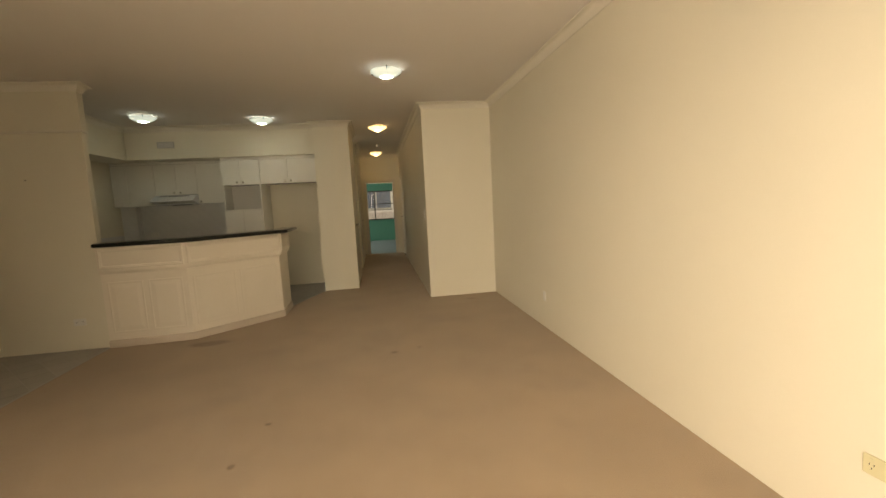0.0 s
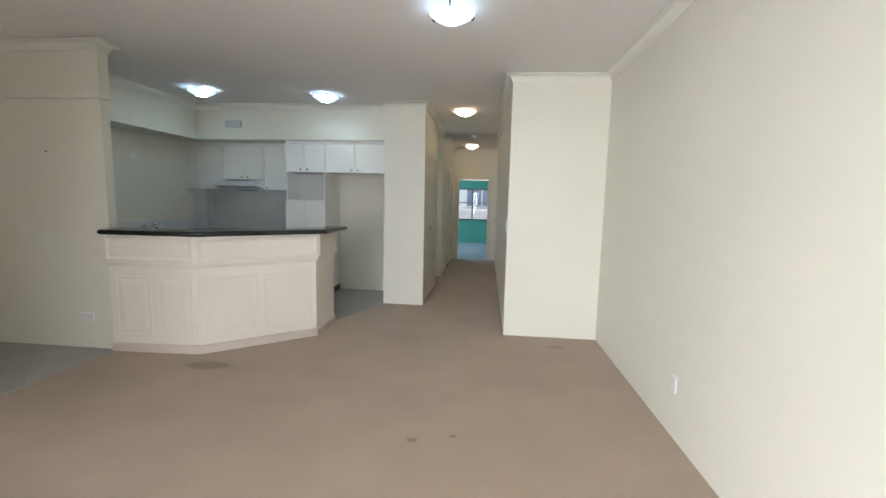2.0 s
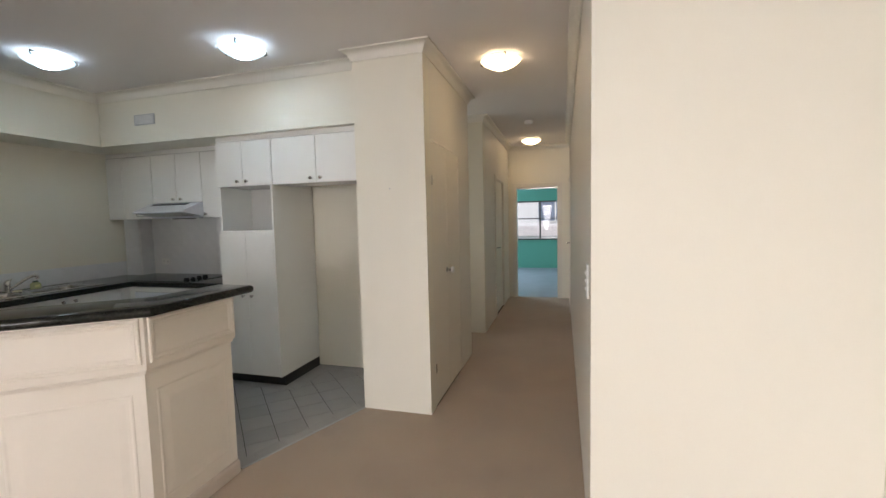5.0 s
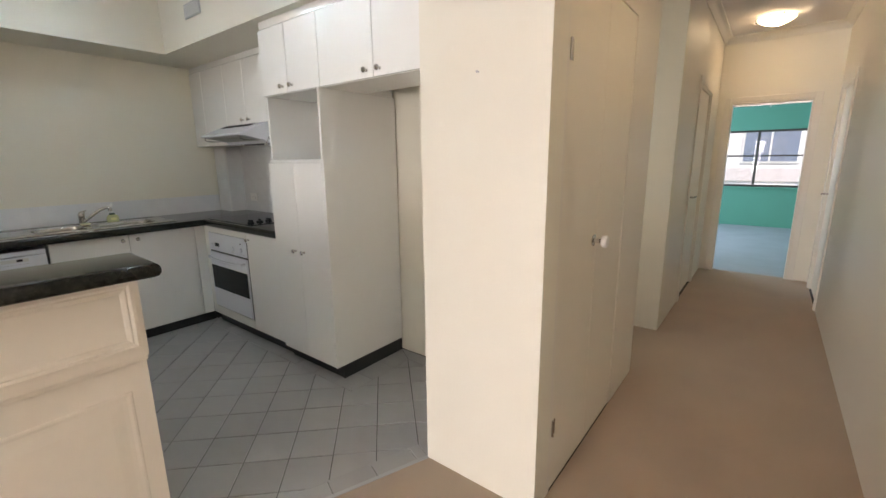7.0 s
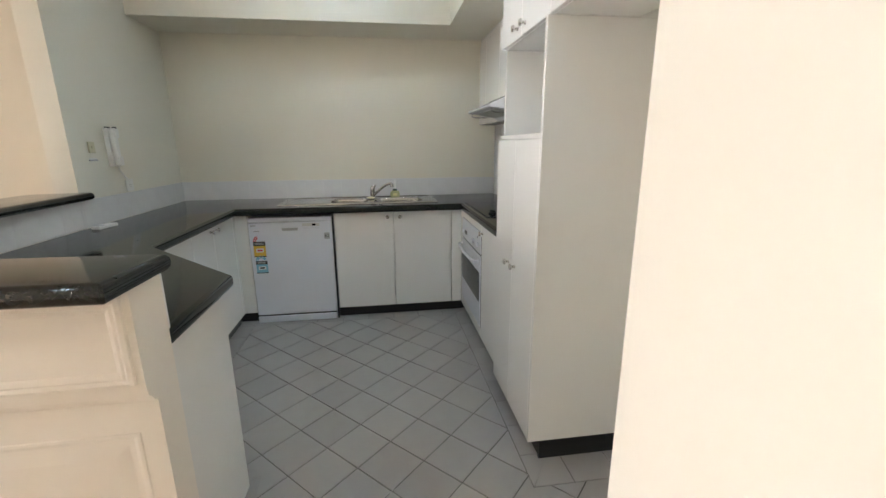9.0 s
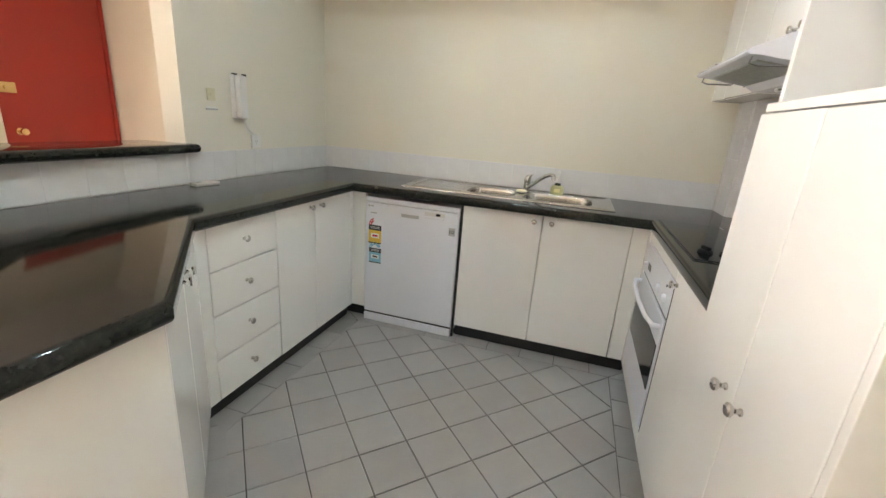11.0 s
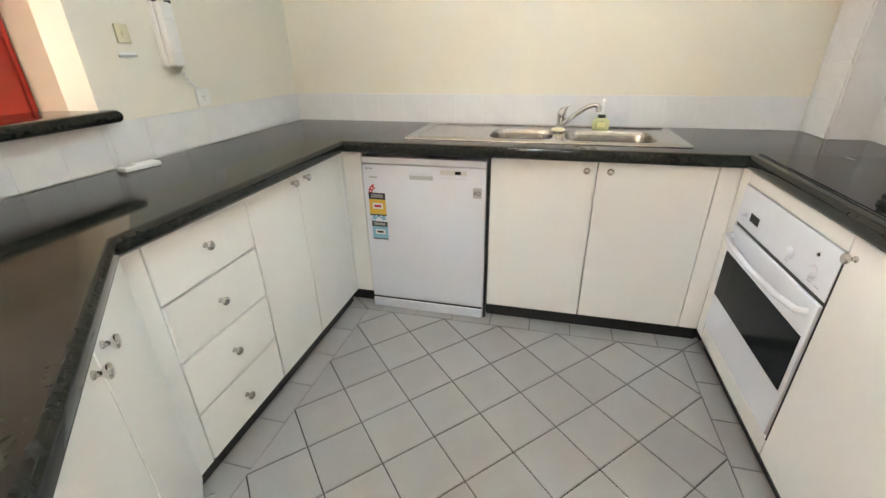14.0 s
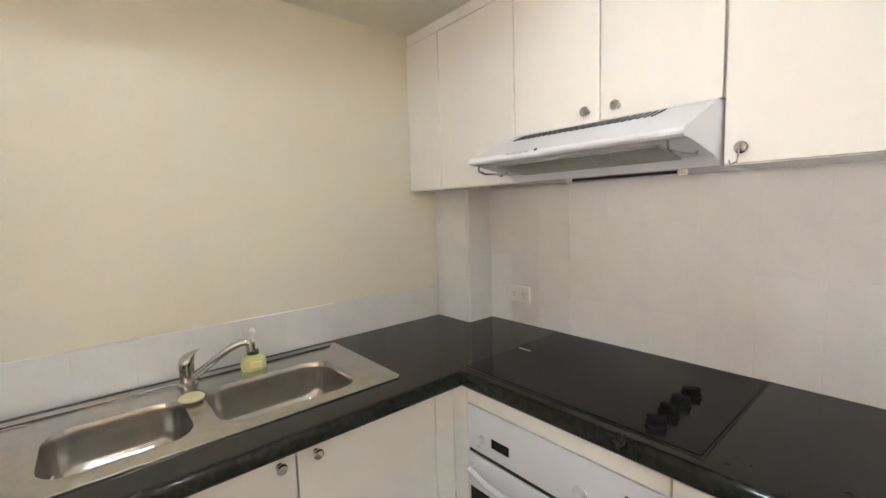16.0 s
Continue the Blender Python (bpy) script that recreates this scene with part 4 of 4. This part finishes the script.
part("thermostat_lamp", lathe([(0, 0), (0.006, 0), (0.005, 0.003), (0, 0.004)], 14, (0, -1, 0), (ox0 + 0.53, of - 0.003, 0.755)), BLACK, cp)
for x in (0.04, 0.39, 0.52, 0.56):
    part("marking", box(ox0 + x, ox0 + x + 0.018, of - 0.0042, of - 0.0025, 0.672, 0.675), GREYPL, cp)
# solid black strips stand in for the shade round the oven door
part("gap_shade", box(ox0 + 0.004, ox1 - 0.002, of + 0.002, of + 0.011, 0.640, 0.655), BLACK, oven)
part("side_gap_shade", box(ox1 + 0.0005, ox1 + 0.0045, of - 0.001, of + 0.03, 0.150, 0.775), BLACK, oven)
dor = part("door", box(ox0, ox1 - 0.006, of - 0.006, of + 0.010, 0.162, 0.640, 0.004), ENAMEL, oven)
part("glass", box(ox0 + 0.014, ox1 - 0.024, of - 0.0085, of - 0.0055, 0.328, 0.528, 0.001), BGLASS, dor, "black glass window")
hp = [(ox0 + 0.03, of - 0.006, 0.604), (ox0 + 0.035, of - 0.032, 0.602), (ox0 + 0.12, of - 0.044, 0.595), (ox0 + 0.30, of - 0.048, 0.591), (ox0 + 0.48, of - 0.044, 0.595), (ox1 - 0.045, of - 0.032, 0.602), (ox1 - 0.04, of - 0.006, 0.604)]
part("handle", tube(hp, 0.010, 12), ENAMEL, dor, "white bowed bar handle")

# ---- hob ----
KNOBM = mat("matt_black_knob", (0.006, 0.006, 0.006), 0.55, var=0.2, spec=0.2)
hob = empty("cooktop", pose(0, 0, 0), "black glass electric cooktop with black knobs", "cooktop")
part("glass", box(-3.549, -2.850, 6.845, 7.355, 0.9055, 0.9105, 0.0015), BGLASS, hob)
part("edge_trim", box(-3.553, -2.846, 6.841, 7.359, 0.9053, 0.9078, 0.001), BLACK, hob)
for i in range(4):
    part("knob", lathe([(0, 0), (0.025, 0), (0.0245, 0.007), (0.020, 0.010), (0, 0.011)], 20, None, (-2.965, 6.905 + 0.073 * i, 0.9105)), KNOBM, hob)
    b = box(-0.021, 0.021, -0.007, 0.007, 0.010, 0.024, 0.003)
    b.transform(Matrix.Translation((-2.965, 6.905 + 0.073 * i, 0.9105)) @ Matrix.Rotation(radians((20, -15, 10, 35)[i]), 4, "Z"))
    part("grip", b, KNOBM, hob)
part("marking", box(-3.535, -3.485, 7.10, 7.108, 0.9106, 0.9112), GREYPL, hob)

fl = empty("end_panel", pose(sx, 0, 0, 0, 0, 90), "narrow white filler panel beside the dishwasher", "panel")
part("panel", box(5.085, 5.207, -0.018, 0.0, Z0, Z1, 0.002), CAB, fl)
part("kickboard", box(5.06, 5.207, 0.022, 0.038, 0.0, Z0 - 0.001), KICK, fl, "black kickboard")

# ---- dishwasher ----
dw = empty("dishwasher", pose(-3.578, 0, 0, 0, 0, 90), "white freestanding dishwasher with energy stickers", "dishwasher")
d0, d1 = 5.213, 5.817
part("body", box(d0 + 0.004, d1 - 0.004, 0.022, 0.55, 0.012, 0.796), ENAMEL, dw)
part("lid", box(d0, d1, 0.002, 0.56, 0.797, 0.827, 0.006), ENAMEL, dw)
dd = part("door", box(d0, d1, 0.0, 0.021, 0.063, 0.793, 0.006), ENAMEL, dw)
part("kick_panel", box(d0 + 0.001, d1 - 0.004, -0.006, 0.03, 0.001, 0.054, 0.006), ENAMEL, dw)
# shade under and beside the dishwasher door, put in as black strips
part("gap_shade", box(d0 + 0.004, d1 - 0.006, 0.002, 0.03, 0.0535, 0.0635), BLACK, dw)
part("side_gap_shade", box(d1 + 0.001, d1 + 0.0125, 0.012, 0.03, 0.0, 0.848), BLACK, dw)
hd = part("handle_recess", box(5.452, 5.567, -0.0015, 0.004, 0.727, 0.751, 0.003), GREYPL, dd)
part("lip", box(5.456, 5.563, -0.004, 0.0, 0.748, 0.754, 0.001), ENAMEL, hd)
ds = part("display", box(5.602, 5.728, -0.0012, 0.002, 0.757, 0.780, 0.003), CABIN, dd)
part("screen", box(5.672, 5.700, -0.0022, 0.0, 0.761, 0.776, 0.001), BGLASS, ds)
for i in range(7):
    part("marking", box(5.606 + i * 0.018, 5.617 + i * 0.018, -0.0006, 0.001, 0.742, 0.744), GREYPL, dd)
part("badge", lathe([(0, 0), (0.007, 0), (0.007, 0.001), (0, 0.001)], 16, (0, -1, 0), (5.238, 0.0, 0.772)), GREYPL, dd)
part("lettering", box(5.248, 5.268, -0.0006, 0.001, 0.768, 0.776), GREYPL, dd)
part("lettering", box(5.250, 5.290, -0.0006, 0.001, 0.726, 0.733), GREYPL, dd)
bg = part("badge", box(5.757, 5.797, -0.0012, 0.001, 0.655, 0.704, 0.0005), GREYPL, dd)
part("mark", box(5.763, 5.767, -0.0018, -0.001, 0.668, 0.690), LINK, bg)
part("mark", lathe([(0.007, 0), (0.010, 0), (0.010, 0.0006), (0.007, 0.0006), (0.007, 0)], 20, (0, -1, 0), (5.782, -0.0012, 0.679), False), LINK, bg)


def sticker(x, z, w, h, main, arc):
    s = part("energy_sticker", box(x, x + w, -0.0008, 0.0008, z, z + h * 0.72), main, dd)
    part("header", box(x, x + w, -0.0013, -0.0002, z + h * 0.52, z + h * 0.72), LINK, s)
    for k in (0.60, 0.655):
        part("lettering", box(x + 0.012, x + w - 0.012, -0.0016, -0.001, z + h * k - 0.003, z + h * k + 0.002), GREYPL, s)
    part("field", box(x + w * 0.2, x + w * 0.82, -0.0013, -0.0002, z + h * 0.22, z + h * 0.40), LWHITE, s)
    part("lettering", box(x + w * 0.3, x + w * 0.72, -0.0018, -0.001, z + h * 0.27, z + h * 0.35), LRED if main is YELLOW else LINK, s)
    part("footer", box(x, x + w, -0.0013, -0.0002, z, z + h * 0.045), LINK, s)
    b = bmesh.new()
    cx, cz = x + w * 0.48, z + h * 0.72
    n = 12
    lo, hi = [], []
    for i in range(n + 1):
        a = radians(180 - (78 if main is YELLOW else 165) * i / n)
        lo.append(b.verts.new((cx + 0.020 * math.cos(a), -0.0008, cz + 0.020 * math.sin(a) * 1.1)))
        hi.append(b.verts.new((cx + 0.040 * math.cos(a), -0.0008, cz + 0.040 * math.sin(a) * 1.1)))
    for i in range(n):
        b.faces.new((lo[i], lo[i + 1], hi[i + 1], hi[i]))
    r = bmesh.ops.extrude_face_region(b, geom=list(b.faces))
    for g in r["geom"]:
        if isinstance(g, bmesh.types.BMVert):
            g.co.y = 0.0006
    finish(b)
    arcp = part("star_arc", b, arc, s)
    for i in range(3):
        a = radians(165 - (30 if main is YELLOW else 50) * i)
        part("star", lathe([(0, 0), (0.0045, 0), (0.0045, 0.0008), (0, 0.0008)], 5, (0, -1, 0), (cx + 0.030 * math.cos(a), -0.0008, cz + 0.033 * math.sin(a))), LWHITE, arcp)
    return s


sticker(5.237, 0.533, 0.086, 0.165, YELLOW, LRED)
sticker(5.242, 0.405, 0.083, 0.135, BLUE, BLUE)


# ---- wall plates and small things ----
def plate(name, m, w, h, label, category, rockers=1, holes=0, material=PLASTIC):
    e = empty(name, m, label, category)
    part("plate", box(-w / 2, w / 2, -0.009, 0.0, -h / 2, h / 2, 0.003), material, e)
    for i in range(rockers):
        if holes:
            x = (i - (rockers - 1) / 2) * w * 0.5
            for dx, dz, tl in ((-0.007, 0.004, 0.5), (0.007, 0.004, -0.5), (0, -0.010, 0)):
                part("pin_hole", box(x + dx - 0.0012, x + dx + 0.0012, -0.0094, -0.008, dz - 0.004, dz + 0.004), LINK, e)
            part("rocker", box(x - 0.006, x + 0.006, -0.0125, -0.009, h * 0.22, h * 0.36, 0.001), material, e)
        else:
            z = (i - (rockers - 1) / 2) * 0.034
            part("rocker", box(-0.008, 0.008, -0.014, -0.009, z - 0.008, z + 0.008, 0.0015), material, e)
    return e


plate("light_switch", pose(XH, 5.675, 1.163, 0, 0, -90), 0.074, 0.148, "white three-gang light switch on the hall wall", "light switch", 3)
plate("power_outlet", pose(XR, 3.674, 0.328, 0, 0, -90), 0.058, 0.098, "white wall socket low on the cream wall", "power outlet", 1)
plate("power_outlet", pose(XR, 0.765, 0.352, 0, 0, -90), 0.115, 0.072, "cream double wall socket low on the wall", "power outlet", 2, 1, OLDPL)
plate("power_outlet", pose(-3.167, YI0, 0.295), 0.115, 0.072, "white double wall socket low on the wall", "power outlet", 2, 1)
plate("power_outlet", pose(-3.755, YB - 0.009, 1.040), 0.115, 0.072, "white double wall socket on the splashback", "power outlet", 2, 1)
plate("power_outlet", pose(-3.405, YI1, 1.102, 0, 0, 180), 0.075, 0.075, "white wall socket above the splashback tiles", "power outlet", 1, 1)
plate("light_switch", pose(-2.74, YW, 1.19, 0, 0, 180), 0.074, 0.115, "white light switch near the glass door", "light switch", 1)
plate("bell_push", pose(-3.10, YI1, 1.345, 0, 0, 180), 0.052, 0.062, "yellowed square bell push on the wall", "bell push", 1, 0, OLDPL)
lb = empty("wall_label", pose(-3.10, YI1, 1.272, 0, 0, 180), "thin grey label rail on the wall", "label")
part("rail", box(-0.036, 0.036, -0.007, 0, -0.004, 0.004, 0.001), GREYPL, lb)
part("card", box(-0.033, 0.033, -0.002, 0, 0.0045, 0.012, 0.0005), LWHITE, lb)

ph = empty("intercom_handset", pose(-3.285, YI1, 1.345, 0, 0, 180), "white wall-mounted intercom handset", "intercom")
part("base", box(-0.048, 0.048, -0.028, 0, -0.115, 0.115, 0.006), PLASTIC, ph)
hs = part("handset", box(-0.046, -0.004, -0.058, -0.029, -0.112, 0.112, 0.010, segs=3), PLASTIC, ph)
for z in (0.055, -0.110):
    part("ear_pad", box(-0.046, -0.004, -0.066, -0.056, z, z + 0.055, 0.004), PLASTIC, hs)
part("groove", box(0.006, 0.012, -0.0295, -0.027, -0.07, 0.07), GREYPL, ph)
part("screw_cap", box(0.03, 0.045, -0.03, -0.01, 0.111, 0.122, 0.001), LINK, ph)
part("screw_cap", box(-0.044, -0.022, -0.03, -0.01, 0.111, 0.120, 0.001), LINK, ph)
cord = [(0.02 + 0.085 * t + 0.010 * math.sin(40 * t), -0.012 + 0.005 * math.cos(40 * t), -0.115 - 0.09 * t - 0.015 * math.sin(math.pi * t)) for t in [i / 30 for i in range(31)]]
part("cord", tube(cord, 0.003, 6), PLASTIC, ph)

rm = empty("remote_control", pose(-2.93, 4.655, 0.9055, 0, 0, -10), "white handset lying on the dark worktop", "remote control")
part("body", box(-0.065, 0.065, -0.026, 0.026, 0, 0.018, 0.005, segs=3), PLASTIC, rm)
part("screen", box(0.02, 0.06, -0.018, 0.018, 0.0175, 0.0188, 0.0005), GREYPL, rm)

vent = empty("air_vent", pose(-3.15, BULY, 2.412), "grey louvred air vent in the bulkhead", "air vent")
part("frame", sweep([(-0.118, -0.001), (0.118, -0.001)], [(-0.008, -0.046), (-0.008, 0.046), (0.0, 0.046), (0.0, -0.046)]), GREYPL, vent)
for i in range(7):
    part("slat", box(-0.105, 0.105, -0.013, -0.0095, -0.037 + i * 0.011, -0.030 + i * 0.011), CABIN, vent)

for x, y, z, k, paint, label in ((-3.45, YI0, 1.762, 1.0, LINK, "small dark nail sticking out of the cream wall"), (-0.692, YC, 1.674, 0.8, GREYPL, "small metal nail sticking out of the column")):
    nl = empty("nail", pose(x, y, z), label, "nail")
    part("shank", lathe([(r * k, h * k) for r, h in ((0, 0), (0.003, 0), (0.003, 0.012), (0.006, 0.013), (0.006, 0.016), (0, 0.017))], 10, (0, -1, 0)), paint, nl)
bl = empty("door_mat_joint", pose(0, 0, 0), "thin metal strip between carpet and tiles", "carpet trim")
b = None
for p, q in (((CX0, YC), (-1.312, 5.70)), ((XI - 0.01, YI0), (-2.89, YD))):
    p, q = Vector(p), Vector(q)
    d = (q - p).normalized()
    n = Vector((d.y, -d.x)) * 0.009
    s = slab([tuple(p - n), tuple(q - n), tuple(q + n), tuple(p + n)], 0.0005, 0.003)
    part("strip", s, GREYPL, bl)

# ---- tiles, last ----
tile_cache = {}


def clip(poly, cell):
    """The part of poly inside the convex cell."""
    out = [Vector(p) for p in poly]
    n = len(cell)
    for i in range(n):
        a, c = Vector(cell[i]), Vector(cell[(i + 1) % n])
        d = c - a
        side = lambda p: d.x * (p.y - a.y) - d.y * (p.x - a.x)
        res = []
        for j, p in enumerate(out):
            q = out[(j + 1) % len(out)]
            sp, sq = side(p), side(q)
            if sp >= 0:
                res.append(p)
            if (sp > 0 and sq < 0) or (sp < 0 and sq > 0):
                res.append(p + (q - p) * (sp / (sp - sq)))
        out = res
        if len(out) < 3:
            return []
    return out


def area(poly):
    return 0.5 * abs(sum(p.x * q.y - p.y * q.x for p, q in zip(poly, poly[1:] + poly[:1])))


def floor_tile(parent, pts, z0=-0.014, z1=0.0):
    """One floor tile with eased edges, at the middle of its own outline."""
    clean = [p for i, p in enumerate(pts) if (p - pts[i - 1]).length > 0.002]
    if len(clean) < 3 or area(clean) < 0.0008:
        return
    c = sum(clean, Vector((0, 0))) / len(clean)
    loc = [p - c for p in clean]
    key = tuple((round(p.x, 3), round(p.y, 3)) for p in loc)
    if key not in tile_cache:
        b = bmesh.new()
        r = lambda k, z: [b.verts.new((p.x * k, p.y * k, z)) for p in loc]
        lo, md, hi = r(1.0, z0), r(1.0, z1 - 0.0015), r(0.985, z1)
        n = len(loc)
        for s, t in ((lo, md), (md, hi)):
            for i in range(n):
                b.faces.new((s[i], s[(i + 1) % n], t[(i + 1) % n], t[i]))
        b.faces.new(hi)
        tile_cache[key] = to_mesh("tile", finish(b), TILE)
    ob = new("tile", tile_cache[key])
    ob.location = (c.x, c.y, random.uniform(-0.0004, 0.0004))
    ob.parent = parent


def lay(parent, region, cx, cy, half, half_y=None):
    """Tiles set on the diagonal inside a region; half: half a tile's diagonal, with the joint."""
    half_y = half_y or half
    xs, ys = [p[0] for p in region], [p[1] for p in region]
    g = 1 - 0.0043 / 0.2
    for i in range(-30, 30):
        for j in range(-30, 30):
            if (i + j) % 2 == 0:
                continue
            x, y = cx + i * half, cy + j * half_y
            if min(xs) - half < x < max(xs) + half and min(ys) - half < y < max(ys) + half:
                h, k = half * g, half_y * g
                got = clip(region, [(x - h, y), (x, y - k), (x + h, y), (x, y + k)])
                if got:
                    floor_tile(parent, got)


def strip(parent, p0, p1, q0, q1, phase=0.0, step=0.2):
    """A border row between two lines, its joints square to the outer one; phase: where the first joint lies along it."""
    p0, p1, q0, q1 = Vector(p0), Vector(p1), Vector(q0), Vector(q1)
    d = (p1 - p0).normalized()
    side = Vector((-d.y, d.x))
    quad = [p0, p1, q1, q0]
    if (p1 - p0).cross(q0 - p0) < 0:
        quad.reverse()
    g = 0.0014
    for i in range(-3, int((p1 - p0).length / step) + 3):
        a, c = p0 + d * (phase + i * step + g), p0 + d * (phase + (i + 1) * step - g)
        got = clip(quad, [a - side, c - side, c + side, a + side])
        if got:
            floor_tile(parent, got)


kf = setting("floor_kitchen", box(XS, CX0, YI1, YB, -0.0195, -0.004), GROUT, "grey ceramic kitchen floor tiles laid on the diagonal", "tiled floor")
AX, AY, HALF, EDGE = -2.942, 5.623, 0.1464, -3.526
e0, e1 = Vector((CX0, YC)), Vector((-1.312, 5.70))
en = Vector(((e1 - e0).y, -(e1 - e0).x)).normalized()
if en.x > 0:
    en = -en
i0, i1 = e0 + en * 0.10, e1 + en * 0.10
region = [(EDGE, 5.197), (-2.405, 5.197), (-1.935, 5.655), (i1.x, 5.70), tuple(i0), (-1.072, 7.28), (-1.70, 7.28), (-1.70, 6.762), (EDGE, 6.762)]
lay(kf, region, AX, AY, HALF, 0.1432)
strip(kf, (-3.645, 5.06), (-3.645, 6.88), (EDGE - 0.003, 5.197), (EDGE - 0.003, 6.762), 0.0)
strip(kf, (-3.64, 5.06), (-2.45, 5.06), (EDGE, 5.194), (-2.405, 5.194), 0.113)
strip(kf, (-2.45, 5.06), (-1.90, 5.59), (-2.409, 5.200), (-1.939, 5.658), 0.072)
strip(kf, (-3.64, 6.88), (-1.86, 6.88), (EDGE, 6.765), (-1.702, 6.765), 0.118, 0.205)
strip(kf, (-1.862, 6.88), (-1.862, 7.38), (-1.703, 6.768), (-1.703, 7.28), 0.06)
strip(kf, (-0.964, 6.606), (-0.964, 7.38), (i0.x, i0.y + 0.003), (-1.069, 7.28), 0.10)
strip(kf, (-1.86, 7.382), (-0.96, 7.382), (-1.70, 7.283), (-1.072, 7.283), 0.10)
strip(kf, (-1.903, 5.592), (-1.33, 5.60), (-1.936, 5.656), (i1.x, 5.698), 0.09)
strip(kf, tuple(e0), tuple(e1), tuple(i0 + en * 0.003), tuple(i1 + en * 0.003), 0.05)

ef = setting("floor_entry", box(XS, -2.89, YD, YI0, -0.0195, -0.002), GREYPL, "grey ceramic entry floor tiles", "tiled floor")
lay(ef, [(XS + 0.01, YD + 0.01), (-2.90, YD + 0.01), (-2.90, YI0 - 0.005), (XS + 0.01, YI0 - 0.005)], -3.5, 3.4, HALF)


def wall_tiles(name, p, q, rows, z0, label, size=0.1525, n=None):
    """White tiles on a wall that runs from p to q, with the room to the left of that line."""
    p, q = Vector(p), Vector(q)
    d = (q - p)
    L = d.length
    ang = math.degrees(math.atan2(d.y, d.x))
    e = empty(name, pose(p.x, p.y, z0, 0, 0, ang), label, "wall tiles", kind="structure")
    part("grout", box(0, L, 0.0005, 0.0072, 0, rows * size), WGROUT, e)
    count = int(math.ceil(L / size - 0.05))
    meshes = {}
    for i in range(count):
        x0, x1 = i * size, min((i + 1) * size, L)
        w = round(x1 - x0 - 0.0014, 4)
        if w not in meshes:
            meshes[w] = to_mesh("tile", box(0, w, 0.001, 0.008, 0, size - 0.0014, 0.0007, segs=1), WTILE)
        for j in range(rows):
            t = new("tile", meshes[w])
            t.parent = e
            t.location = (x0 + 0.0007, random.uniform(0, 0.0002), j * size + 0.0007)
    return e


bi = [tuple(v) for v in offset_path(OUT, T + 0.001, False)]
wall_tiles("splashback_back", (-2.432, YB), (-3.935, YB), 4, 0.9055, "white square splashback tiles behind the cooktop")
wall_tiles("splashback_duct", (-3.937, 7.237), (XS + 0.008, 7.237), 4, 0.9055, "white square tiles on the pipe duct")
wall_tiles("splashback_duct_side", (-3.935, YB - 0.008), (-3.935, 7.237), 4, 0.9055, "white square tiles on the side of the pipe duct")
wall_tiles("splashback_sink", (XS, 7.228), (XS, YI1), 1, 0.9055, "single row of white tiles behind the sink")
wall_tiles("splashback_handset", (XS + 0.008, YI1), (XI, YI1), 1, 0.9055, "single row of white tiles under the handset")
wall_tiles("splashback_bar", (XI, YI1), bi[1], 1, 0.9055, "single row of white tiles behind the bar")
wall_tiles("splashback_bar_bend", bi[1], bi[2], 1, 0.9055, "single row of white tiles along the bend of the bar")
wall_tiles("splashback_bar_end", bi[2], bi[3], 1, 0.9055, "single row of white tiles at the end of the bar")
